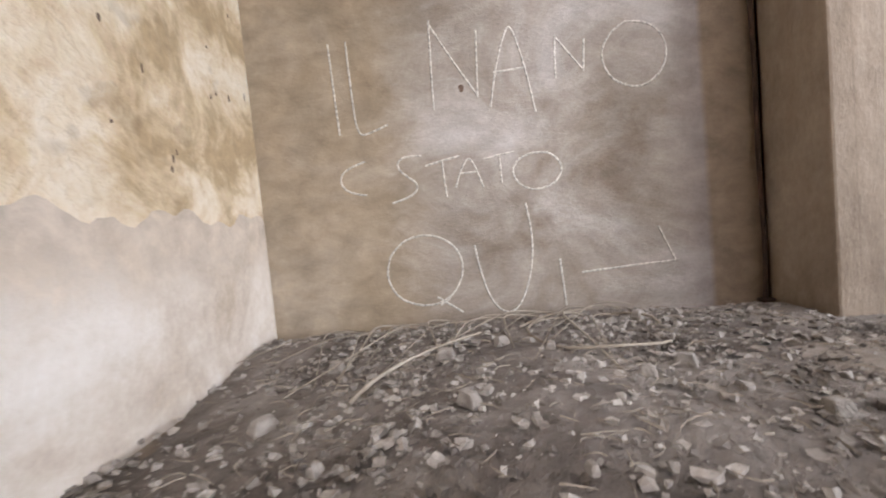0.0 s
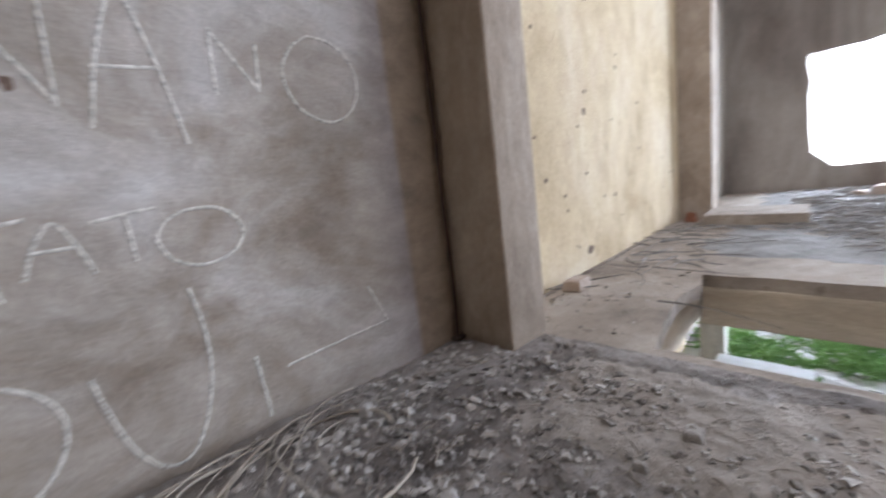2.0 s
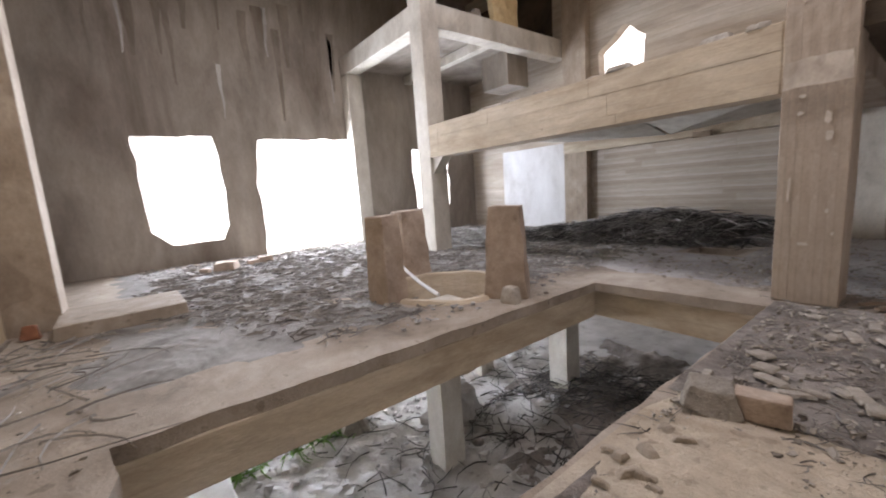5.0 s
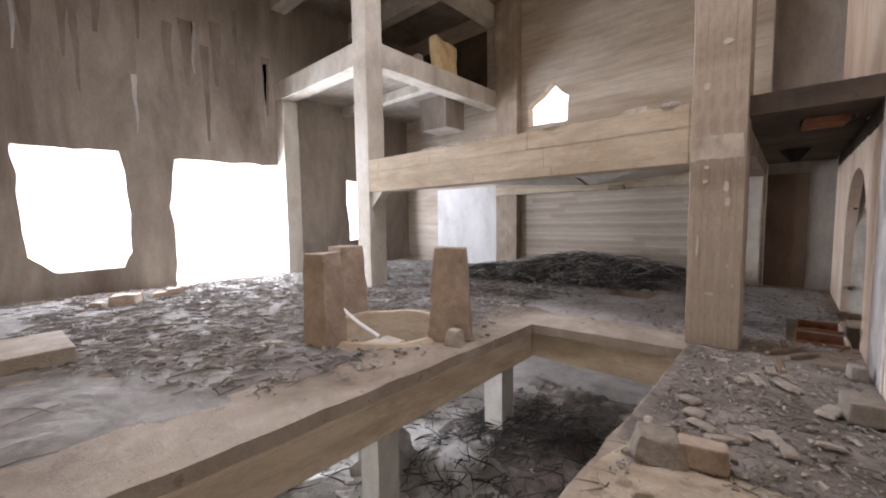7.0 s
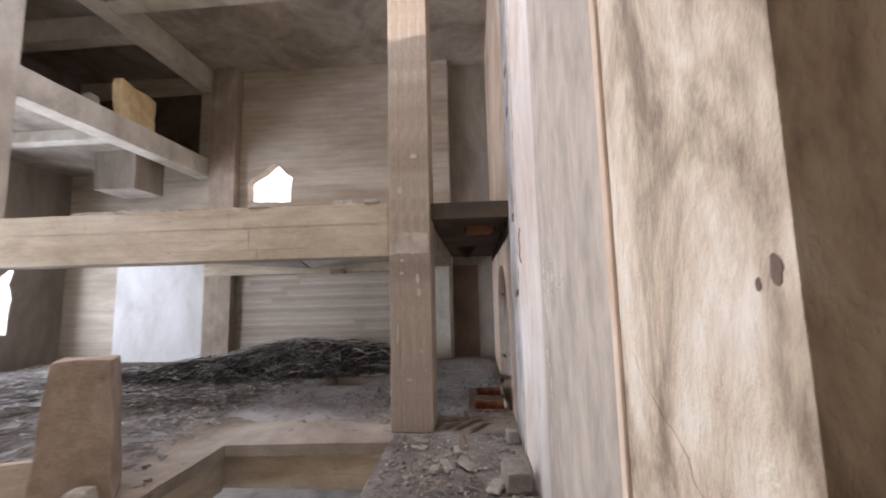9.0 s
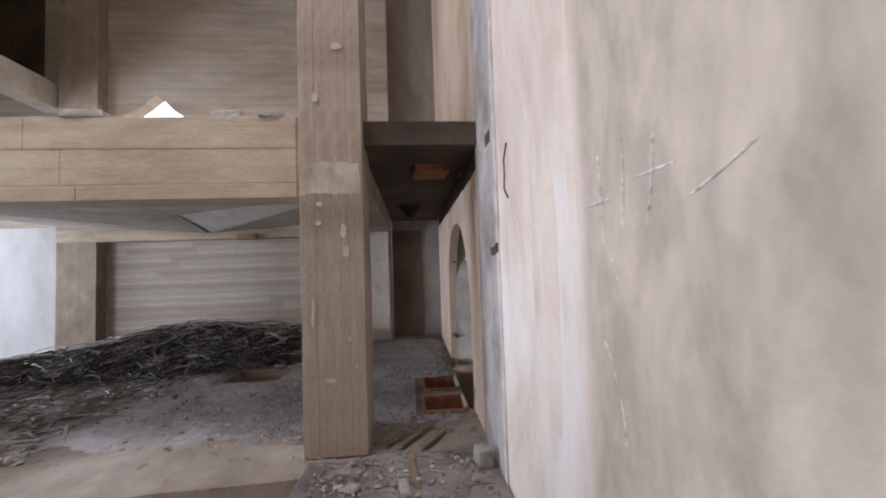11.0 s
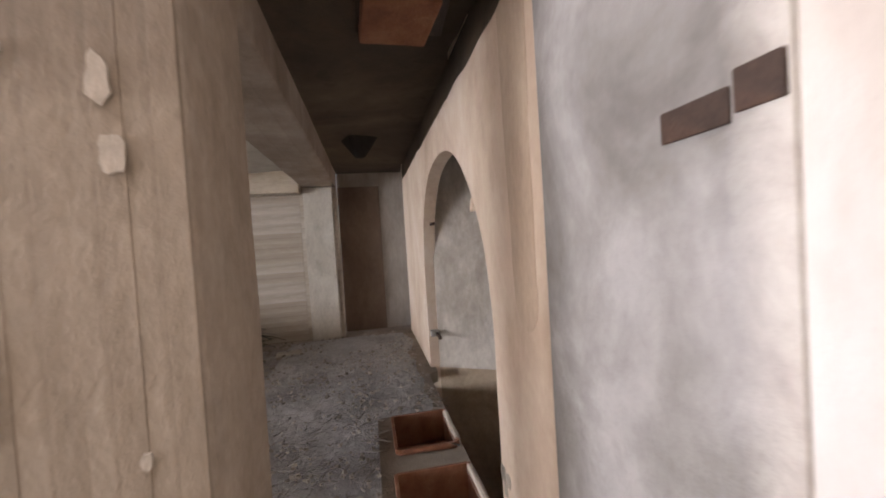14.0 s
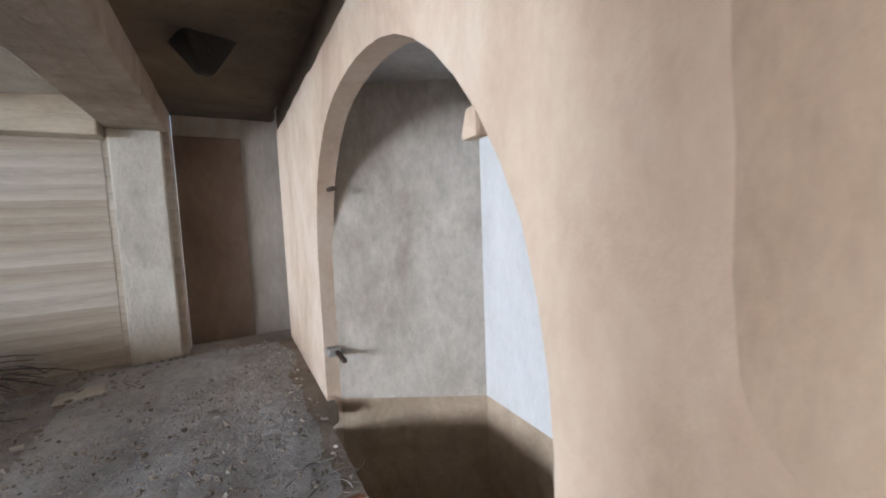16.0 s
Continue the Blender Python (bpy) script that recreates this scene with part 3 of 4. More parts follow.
def strands(name, spots, length, radius, material, label, seed, bend=0.5, lift=0.1, category="twigs", segs=4):
    """Many thin bent stems with three-sided section."""
    rng = random.Random(seed)
    verts, faces = [], []
    for x, y, z in spots:
        yaw, ln, r = rng.uniform(0, 6.28), length * rng.uniform(0.4, 1.2), radius * rng.uniform(0.6, 1.4)
        turn, climb = rng.uniform(-bend, bend), rng.uniform(-0.3, 1) * lift
        px, py, pz = x, y, z
        k = len(verts)
        for s in range(segs + 1):
            w = r * (1 - 0.7 * s / segs)
            nx, ny = -math.sin(yaw), math.cos(yaw)
            verts += [(px + nx * w, py + ny * w, pz), (px - nx * w, py - ny * w, pz), (px, py, pz + 1.6 * w)]
            px, py, pz = px + math.cos(yaw) * ln / segs, py + math.sin(yaw) * ln / segs, max((z * 0.3 if z > 0 else z) + r, pz + climb * ln / segs)
            yaw, climb = yaw + turn + rng.uniform(-0.2, 0.2), climb - lift * 0.5
        for s in range(segs):
            a = k + 3 * s
            for i in range(3):
                j = (i + 1) % 3
                faces.append((a + i, a + j, a + 3 + j, a + 3 + i))
    return merged(name, verts, faces, material, label, category)


def hump(cx, cy, rx, ry, h):
    return lambda x, y: h * math.exp(-((x - cx) / rx) ** 2 - ((y - cy) / ry) ** 2)


# -- start bay: earth, rubble and dry stems under the written wall --
bank = lambda x, y: 0.07 * math.exp(-((y - 2.9) / 0.5) ** 2) * (1 if x < 1.2 else math.exp(-((x - 1.2) / 0.5) ** 2)) + hump(0.3, 1.9, 0.9, 0.6, 0.05)(x, y)
in_void = lambda x, y: 3.0 < x < 5.4 and -4.3 < y < 1.97
layer("rubble_bed", -1.43, 3.0, -0.4, 3.16, bank, 0.035, EARTH, "grey-brown rubble and earth covering the floor", 0.05,
      lambda x, y: (0.7 < x < 1.45 and y < 0.27) or (x > 2.56 and y > 2.56))
bay = lambda x, y: not (0.7 < x < 1.45 and y < 0.3) and not (x > 2.55 and y > 2.55)
stones("loose_rubble", spread(9500, 11, -1.5, 2.6, 0.3, 3.1, bay, lambda x, y: 0.025 + bank(x, y)), 0.004, 0.042, EARTHSTONE, "pale broken plaster and stone chips on earth", 5)
stones("dark_clods", spread(2600, 12, -1.5, 2.9, 0.3, 3.1, bay, lambda x, y: 0.025 + bank(x, y)), 0.006, 0.035, EARTH, "dark earth clods on the rubble bed", 6)
strands("straw_litter", spread(500, 13, -1.4, 2.4, 0.9, 3.1, bay, lambda x, y: 0.05 + bank(x, y)), 0.16, 0.003, STRAW, "short dry straw strewn over rubble", 7, 0.5, 0.2)


def stem(points, r=0.008):
    """A stem that bends smoothly through its points."""
    cu = bpy.data.curves.new("dry_stem", "CURVE")
    cu.dimensions, cu.bevel_depth, cu.bevel_resolution = "3D", r, 1
    sp = cu.splines.new("NURBS")
    sp.points.add(len(points) - 1)
    sp.order_u, sp.use_endpoint_u, sp.resolution_u = 3, True, 6
    for i, (q, p) in enumerate(zip(sp.points, points)):
        w = noise.noise_vector(Vector(p) * 3.1) * 0.07
        q.co = (p[0] + w.x, p[1] + w.y, p[2], 1)
        q.radius = 1 - 0.6 * i / len(points)
    me = bpy.data.meshes.new_from_object(bpy.data.objects.new("tmp", cu))
    me.materials.append(STRAW)
    return tagged(new("dry_stem", me), "long pale dry plant stem lying on rubble", "stem", "dry stems")


rng = random.Random(4)
for i in range(20):
    x = -1.0 + 2.3 * i / 20
    y = 2.95 - 0.25 * rng.random()
    dx, dy = rng.uniform(-0.7, 0.2), -rng.uniform(0.25, 0.9)
    stem([(x + 0.25, y + 0.08, 0.12), (x, y, 0.15 + 0.08 * rng.random()), (x + dx * 0.5, y + dy * 0.5, 0.14), (x + dx, y + dy, 0.06)], rng.uniform(0.004, 0.009))
stem([(-0.5, 1.75, 0.09), (-0.35, 2.1, 0.16), (0.2, 2.6, 0.13)], 0.012)
stem([(0.5, 2.7, 0.12), (0.75, 2.95, 0.15), (1.0, 3.05, 0.12)], 0.012)
ring = [(0.95 + 0.42 * math.cos(a * 0.26) + 0.03 * math.sin(a), 2.55 + 0.42 * math.sin(a * 0.26), 0.10 + 0.02 * math.sin(a * 0.8)) for a in range(22)]
tagged(tube("wire_loop", ring, 0.009, STRAW), "loose loop of pale dry vine on rubble", "vine")

# chalk writing: each letter is drawn by a few hand strokes
writing = thing("chalk_writing", 0.3, N, 1.2, "pale chalk lettering scrawled on rendered wall", "writing", kind="")
UNIT = {
    "I": [[(0.3, 1), (0.35, 0.5), (0.4, 0)]],
    "L": [[(0.1, 1), (0.12, 0.5), (0.15, 0.02), (0.5, 0.03), (0.95, 0.1)]],
    "N": [[(0.1, 0), (0.12, 0.5), (0.15, 1)], [(0.15, 0.95), (0.45, 0.6), (0.9, 0.12)], [(0.9, 0.1), (0.93, 0.5), (0.95, 0.85)]],
    "A": [[(0, 0), (0.15, 0.45), (0.45, 0.95), (0.6, 0.95), (0.85, 0.4), (1, -0.1)], [(0.12, 0.42), (0.8, 0.45)]],
    "O": [[(0.5 + 0.5 * math.cos(a * 0.42 + 1.8), 0.5 + 0.5 * math.sin(a * 0.42 + 1.8)) for a in range(16)]],
    "E": [[(1, 1), (0.3, 0.85), (0, 0.5), (0.3, 0.1), (1, 0)]],
    "S": [[(1, 0.95), (0.5, 1), (0.25, 0.8), (0.5, 0.55), (0.85, 0.35), (0.7, 0.1), (0.05, 0.0)]],
    "T": [[(0, 0.85), (0.5, 0.95), (1, 1)], [(0.5, 0.95), (0.5, 0.5), (0.55, 0)]],
    "Q": [[(0.5 + 0.5 * math.cos(a * 0.42 + 2.6), 0.56 + 0.44 * math.sin(a * 0.42 + 2.6)) for a in range(16)], [(0.62, 0.22), (0.95, 0.0)], [(0.66, 0.12), (0.8, 0.2)]],
    "U": [[(0, 0.65), (0.08, 0.3), (0.3, 0.02), (0.6, 0.0), (0.85, 0.3), (0.95, 0.7), (0.85, 1)]],
    ">": [[(0, 0), (0.5, 0.05), (1, 0.08)], [(0.84, 1.0), (1, 0.1)]],
}


def letter(ch, x0, x1, z0, z1, r=0.0105):
    cu = bpy.data.curves.new("letter", "CURVE")
    cu.dimensions, cu.bevel_depth, cu.bevel_resolution = "3D", r, 1
    for stroke in UNIT[ch]:
        sp = cu.splines.new("NURBS")
        sp.points.add(len(stroke) - 1)
        sp.order_u, sp.use_endpoint_u, sp.resolution_u = 3, True, 6
        for q, (u, v) in zip(sp.points, stroke):
            w = noise.noise_vector((u * 3 + x0, v * 3 + z0, 1)) * 0.012
            q.co = (x0 + (x1 - x0) * u + w.x, 0, z0 + (z1 - z0) * v + w.z, 1)
            q.radius = 0.9
    me = bpy.data.meshes.new_from_object(bpy.data.objects.new("tmp", cu))
    for v in me.vertices:
        v.co.y *= 0.08
        v.co += Vector((-0.3, -0.003, -1.2))
    me.materials.append(CHALK)
    ob = new("letter", me)
    ob.parent = writing


for row in (("I", -0.85, -0.6, 1.67, 2.39), ("L", -0.66, -0.35, 1.64, 2.4), ("N", -0.03, 0.42, 1.8, 2.5), ("A", 0.47, 0.83, 1.78, 2.42), ("N", 0.98, 1.26, 1.96, 2.3),
            ("O", 1.38, 1.9, 1.83, 2.35), ("E", -0.8, -0.58, 1.18, 1.45), ("S", -0.4, -0.12, 1.1, 1.47), ("T", -0.09, 0.18, 1.11, 1.42), ("A", 0.14, 0.36, 1.18, 1.41),
            ("T", 0.38, 0.62, 1.18, 1.42), ("O", 0.6, 1.0, 1.1, 1.4), ("Q", -0.49, 0.14, 0.16, 0.82), ("U", 0.24, 0.76, 0.12, 1.0), ("I", 0.85, 1.1, 0.14, 0.52), (">", 1.09, 1.86, 0.4, 0.72)):
    letter(*row)

# rusty rod in the corner of the first pilaster
rod = thing("iron_rod", 2.53, 3.11, 0.03, "rusty iron rod standing in the corner beside a pilaster", "rod")
for nm, bm in (("foot", box_bm(-0.05, 0.05, -0.04, 0.04, 0, 0.03, 0.01)),):
    part(nm, bm, RUST, rod)
tube("bar", [(0.012 * math.sin(k * 1.3), 0.01 * math.cos(k), 0.02 + 0.3 * k) for k in range(26)], 0.018, RUST, rod)


def blotch(name, place, su, sv, axis, material, label, parent=None, seed=0, out=0.003):
    """A chip, stain or patch of plaster with an outline of its own, a few millimetres thick."""
    k = 14
    loop = []
    for i in range(k):
        a = i * 2 * math.pi / k
        w = 1 + 0.45 * noise.noise((math.cos(a) * 1.5 + seed * 7.1, math.sin(a) * 1.5, seed * 3.3))
        loop.append((su * math.cos(a) * w, sv * math.sin(a) * w))
    if axis == "x":
        bm = sheet_bm(loop, [], lambda u, v, s: (out * (1 - s) - 0.002 * s, u, v))
    else:
        bm = sheet_bm(loop, [], lambda u, v, s: (u, -out * (1 - s) + 0.002 * s, v))
    ob = part(name, bm, material, parent, label)
    ob.location = place
    return ob


ochre = bpy.data.objects["wall_north_ochre"]
rng = random.Random(8)
pits = [(5.5, 3.45, 0.07), (5.43, 3.63, 0.04), (5.28, 2.05, 0.05), (4.66, 1.04, 0.03), (4.05, 1.73, 0.03), (5.28, 0.26, 0.08), (5.28, 1.27, 0.03), (7.27, 2.27, 0.03), (5.35, 2.3, 0.03), (6.2, 0.9, 0.04)]
pits += [(rng.uniform(3.6, 9.2), rng.uniform(0.3, 4.0), rng.uniform(0.012, 0.03)) for _ in range(26)]
# pits are flat dark spots, the shade inside them given by colour
for i, (x, z, r) in enumerate(pits):
    blotch("pit_mark", (x, N - 0.03, z), r, r * rng.uniform(0.5, 1.1), "y", DARKBROWN, "plaster pit drawn as a dark spot" if i == 0 else "", ochre, i)
cream_wall = bpy.data.objects["wall_alcove_west"]
top_edge = [(3.16 - 0.04 * k, 1.05 + 0.04 * math.sin(k * 0.31) + 0.025 * math.sin(k * 0.9) + 0.02 * noise.noise((k * 0.6, 0, 0))) for k in range(102)]
bm = sheet_bm([(-0.9, 0.0), (3.16, 0.0)] + top_edge, [], lambda u, v, s: (0.007 * (1 - s) - 0.002, u, v))
low = part("lower_render", bm, LOWRENDER, cream_wall, "smooth grey lower render, lit foot painted in")
low.location = (-1.44, 0, 0)
for i in range(14):
    blotch("pit_mark", (-1.44, rng.uniform(1.4, 3.1), rng.uniform(1.2, 2.6)), rng.uniform(0.005, 0.012), rng.uniform(0.008, 0.025), "x", DARKBROWN, "", cream_wall, i + 90, 0.003)
blotch("pit_mark", (0.25, N, 1.955), 0.02, 0.03, "y", DARKBROWN, "", bpy.data.objects["wall_north_written"], 3)

# -- west lip of the opening --
lip_ok = lambda x, y: 1.45 < x < 3.05 and not (2.5 < x < 3.2 and -5.2 < y < -4.5)
layer("lip_dust", 1.43, 3.1, -1.75, 2.5, hump(2.7, -0.6, 0.35, 0.6, 0.05), 0.04, LIPDUST, "tan crumbled mortar and dust on the floor edge", 0.045, lift=0.014, fade=0.45)
layer("lip_dirt", 1.43, 3.1, -4.5, -1.5, hump(2.7, -0.6, 0.35, 0.6, 0.06), 0.04, EARTH, "dusty plaster debris on the walkway", 0.04,
      lambda x, y: 2.52 < x and y < -4.45)
stones("walkway_rubble", spread(1900, 21, 1.5, 3.0, -4.4, -0.9, lip_ok), 0.006, 0.04, RUBBLE, "small plaster chips on the walkway", 21)
strands("walkway_twigs", spread(700, 22, 1.5, 3.0, -4.4, 0.4, lip_ok), 0.2, 0.005, TWIG, "grey twigs and splinters on the walkway", 22, 0.4, 0.1)
for i in range(16):
    a = rng.uniform(0, 360)
    hewn("plaster_shard", rng.uniform(1.7, 2.95), rng.uniform(-4.2, -1.6), 0.035, rng.uniform(0.12, 0.3), rng.uniform(0.06, 0.16), rng.uniform(0.015, 0.04), a, RUBBLE,
         "thin broken plaster shard lying on debris", "shard", 0.85, 0.012, group="plaster shards")
for i in range(12):
    hewn("plaster_crumb", 2.8 + rng.uniform(-0.25, 0.2), -0.55 + rng.uniform(-0.45, 0.5), 0.05, rng.uniform(0.06, 0.16), rng.uniform(0.05, 0.12), rng.uniform(0.02, 0.06), rng.uniform(0, 360), LIPDUST,
         "crumbled mortar lump on the floor edge", "mortar lump", 0.6, 0.03, group="mortar lumps")
hewn("masonry_lump", 2.78, -1.4, 0.03, 0.34, 0.3, 0.17, 20, RUBBLE, "rough grey mortar lump beside a brick", "lump", 0.7, 0.05)
hewn("brick_block", 2.52, -1.46, 0.03, 0.3, 0.16, 0.17, 12, PIERC, "brown block of masonry on the walkway", "block", 0.95, 0.012)
hewn("brick_block", 1.62, -3.05, 0.03, 0.25, 0.34, 0.18, 8, RUBBLE, "pale block of masonry beside the wall", "block", 0.92, 0.015)
hewn("brick_block", 1.55, -4.2, 0.02, 0.14, 0.18, 0.15, 8, EARTHSTONE, "grey block at the foot of the pilaster", "block", 0.95, 0.012)

# -- west wall details --
box("plaster_ridge", (W - 0.01, W + 0.014, -0.665, -0.595, 0, TOP), PINK, "reddish raised plaster ridge", "trim", cut=0.4, amp=0.006)
scr = thing("scratch_marks", W, -2.0, 1.9, "white scratches gouged in grey plaster", "scratches")
for y0, z0, y1, z1 in ((-2.18, 2.14, -2.17, 1.8), (-2.01, 2.15, -2.03, 1.85), (-1.84, 2.11, -1.89, 1.84), (-2.3, 1.96, -2.1, 1.96), (-2.14, 1.79, -2.08, 1.67), (-2.2, 1.45, -2.12, 1.3), (-2.1, 1.25, -2.08, 1.1), (-1.7, 1.9, -1.5, 1.98), (-1.95, 2.0, -1.75, 2.0)):
    tube("scratch", [(0.0, y0 + 2, z0 - 1.9), (0.002, (y0 + y1) / 2 + 2.01, (z0 + z1) / 2 - 1.9), (0.0, y1 + 2, z1 - 1.9)], 0.0036, CHALK, scr)
tagged(tube("wire_hook", [(W + 0.01, -3.5, 2.62), (W + 0.03, -3.52, 2.5), (W + 0.012, -3.58, 2.4), (W + 0.02, -3.58, 2.3), (W + 0.012, -3.5, 2.22)], 0.006, RUST), "bent rusty wire stuck in plaster", "wire")
crack = [(W + 0.001, -0.53 + 0.05 * k + 0.02 * math.sin(k * 2.1), 1.68 - 0.035 * k + 0.015 * math.sin(k * 1.3)) for k in range(11)]
tagged(tube("plaster_crack", crack, 0.0018, MOTTLED, bpy.data.objects["wall_west_end"]), "", "")
pil = bpy.data.objects["pilaster_west"]
# dark plugs stand for the holes; their inner shade is only colour
for nm, y, z, sy, sz in (("socket_hole", -4.05, 1.86, 0.085, 0.035), ("socket_hole", -3.91, 1.88, 0.045, 0.04), ("socket_hole", -4.12, 2.86, 0.09, 0.05), ("socket_hole", -4.3, 4.4, 0.1, 0.06), ("socket_hole", -4.3, 5.0, 0.1, 0.06)):
    o = part(nm, box_bm(-0.02, 0.006, -sy, sy, -sz, sz, 0.004), RUST, pil, "socket hole drawn as a dark plug")
    o.location = (W + 0.018, y, z)
archwall = bpy.data.objects["wall_west_arch"]
tip = [(-5.03 + 0.135 * math.cos(a), 1.38 + 0.19 * math.sin(a)) for a in (math.pi + math.pi * k / 12 for k in range(13))]
bm = sheet_bm(worn(tip + [(-4.9, 2.0), (-4.86, 2.9), (-5.2, 2.9), (-5.19, 2.0)], 0.1, 0.012, 4), [], lambda u, v, s: (W + 0.0025 - 0.005 * s, u, v))
part("damp_stain", bm, STAIN, archwall, "brown damp stain")
# near-black band where the arch wall meets the ceiling
band_edge = [(-4.82, 3.0), (-10.4, 3.0)] + [(-10.4 + 0.093 * k, 2.76 + 0.03 * noise.noise((k * 0.21, 3.0, 0.0)) + 0.012 * noise.noise((k * 0.9, 1.0, 0.0))) for k in range(61)]
bm = sheet_bm(band_edge, [], lambda u, v, s: (W + 0.003 - 0.006 * s, u, v))
part("dark_wall_band", bm, SOFFIT, archwall, "near-black band along the wall top")
for k in range(4):
    blotch("plaster_chip", (W, -5.5 + rng.uniform(-0.06, 0.1), rng.uniform(0.1, 0.5)), 0.03, 0.05, "x", CREAM, "", archwall, k + 130, 0.004)
for z in (0.45, 1.83):
    h = thing("gate_hinge", W - 0.06, -8.25, z, "rusty iron gate hinge set in the arch jamb", "hinge", "hinges")
    part("block", box_bm(-0.07, 0.04, -0.06, 0.05, -0.035, 0.035, 0.01), GREYRENDER, h)
    part("pin", box_bm(-0.05, -0.015, 0.03, 0.3, -0.016, 0.016, 0.006), RUST, h)

# -- passage --
dark_ok = lambda x, y: x > 1.5 and not (1.52 < x < 2.12 and -7.0 < y < -5.45)
layer("passage_dirt", 1.48, 3.6, -10.5, -5.15, hump(2.3, -9.8, 0.7, 0.5, 0.05), 0.04, PASSAGE, "dark gritty dirt on the passage floor", 0.04, fade=0.25, skip=
      lambda x, y: 1.5 < x < 2.14 and -7.02 < y < -5.4)
stones("passage_grit", spread(5200, 31, 1.5, 4.0, -10.4, -4.9, dark_ok), 0.005, 0.032, RUBBLE, "pale grit and chips over dark dirt", 31)
strands("passage_litter", spread(420, 32, 1.5, 3.4, -7.4, -4.4, dark_ok), 0.16, 0.005, TWIG, "splinters and reeds on the passage floor", 32, 0.3, 0.08)
for cell, lab in ((cell_a, "near"), (cell_b, "far")):
    (xa, ya), (xb, yb) = cell[0], cell[2]
    t = thing("brick_cell", (xa + xb) / 2, (ya + yb) / 2, -0.25, "open red hollow brick cell in the broken floor", "brick cell", "brick cells", "")
    mx, my = (xa + xb) / 2, (ya + yb) / 2
    hx, hy = (xb - xa) / 2, (yb - ya) / 2
    for nm, d in (("base", (-hx - 0.02, hx + 0.02, -hy - 0.02, hy + 0.02, -0.02, 0.0)), ("side", (-hx - 0.02, -hx + 0.004, -hy, hy, 0, 0.29)), ("side", (hx - 0.004, hx + 0.02, -hy, hy, 0, 0.29)),
                  ("side", (-hx, hx, -hy - 0.02, -hy + 0.004, 0, 0.285)), ("side", (-hx, hx, hy - 0.004, hy + 0.02, 0, 0.285))):
        part(nm, box_bm(*d, 0.004), BRICK, t)
red = hewn("ceiling_brick", 1.85, -5.65, 2.9, 0.42, 0.5, 0.12, 4, BRICK, "exposed red hollow brick in the sooty ceiling", "brick", 0.98, 0.01)
nest = hewn("soot_lump", 2.12, -8.5, 2.74, 0.1, 0.1, 0.26, 20, SOOT, "black soot-covered plaster lump hanging from the ceiling", "lump", 4.2, 0.02)
for i in range(5):
    hewn("broken_plank", rng.uniform(1.7, 2.4), rng.uniform(-5.2, -3.9), 0.035, rng.uniform(0.3, 0.7), 0.06, 0.018, rng.uniform(30, 120), WOOD, "splintered brown plank on debris", "plank", 0.95, 0.01, group="broken planks")
hp = thing("floor_hatch", 4.75, -7.75, -0.3, "shallow tan recess in the floor", "hatch")
part("tray", box_bm(-0.5, 0.5, -0.46, 0.46, -0.05, 0.0, 0.01), BEAMC, hp)
for nm, d in (("side", (-0.56, -0.46, -0.46, 0.46, 0, 0.155)), ("side", (0.46, 0.56, -0.46, 0.46, 0, 0.155)), ("side", (-0.46, 0.46, -0.52, -0.42, 0, 0.155)), ("side", (-0.46, 0.46, 0.42, 0.52, 0, 0.155))):
    part(nm, box_bm(*d, 0.01), BEAMC, hp)
hewn("hatch_slab", 4.4, -8.32, 0.0, 0.6, 0.1, 0.05, 4, PALEC, "pale slab edge beside the floor hatch", "slab", 0.95, 0.01)
hewn("lime_lump", 3.4, -9.7, 0.0, 0.4, 0.25, 0.05, 10, PALEC, "pale lump of lime on the floor", "lime", 0.8, 0.02)

# -- column patches --
colw = bpy.data.objects["column_west"]
for k, (x, z, sx, sz) in enumerate(((2.76, 2.11, 0.035, 0.09), (2.74, 1.92, 0.04, 0.07), (2.98, 2.37, 0.04, 0.025), (2.99, 2.19, 0.035, 0.03), (3.05, 1.35, 0.02, 0.16), (2.72, 1.1, 0.02, 0.03), (2.66, 0.85, 0.015, 0.03), (2.9, 0.72, 0.06, 0.03), (3.0, 3.4, 0.05, 0.06), (2.8, 3.9, 0.07, 0.04))):
    o = blotch("lime_patch", (x, -4.512, z), sx * 0.8, sz * 0.8, "y", COLPALE, "pale lime splash" if k == 0 else "", colw, k + 20, 0.004)
    o.rotation_euler = (0, 0, math.pi)
bm = sheet_bm(worn(rect(2.585, 3.155, 2.47, 2.76), 0.04, 0.03, 4), [], lambda u, v, s: (u, -4.518 - 0.006 * s, v))
part("pale_band", bm, COLPALE, colw, "pale repaired band")

# -- gallery --
for i in range(14):
    hewn("gallery_rubble", rng.uniform(3.4, 9.0), -4.75 + rng.uniform(-0.1, 0.08), 3.24, rng.uniform(0.12, 0.5), rng.uniform(0.1, 0.25), rng.uniform(0.03, 0.11), rng.uniform(-20, 20), RUBBLE,
         "broken masonry lying on the gallery beam", "rubble piece", 0.8, 0.03, group="gallery rubble")
for x0, x1 in ((3.2, 6.7), (10.1, 6.8)):
    bm = sheet_bm([(0, 0), (1, 0), (1, 1), (0, 1)], [], lambda u, v, s: (x0 + (x1 - x0) * u, S + 0.33 + (3.1 if u < 0.5 else 1.2) * v, 2.955 - 0.24 * u * (1 - v) - 0.004 + 0.02 * s))
    tagged(part("soffit_fold_%s" % ("a" if x0 < 5 else "b"), bm, PALEC), "sagging grey plaster under the gallery", "soffit", kind="structure")
gal = bpy.data.objects["beam_gallery"]
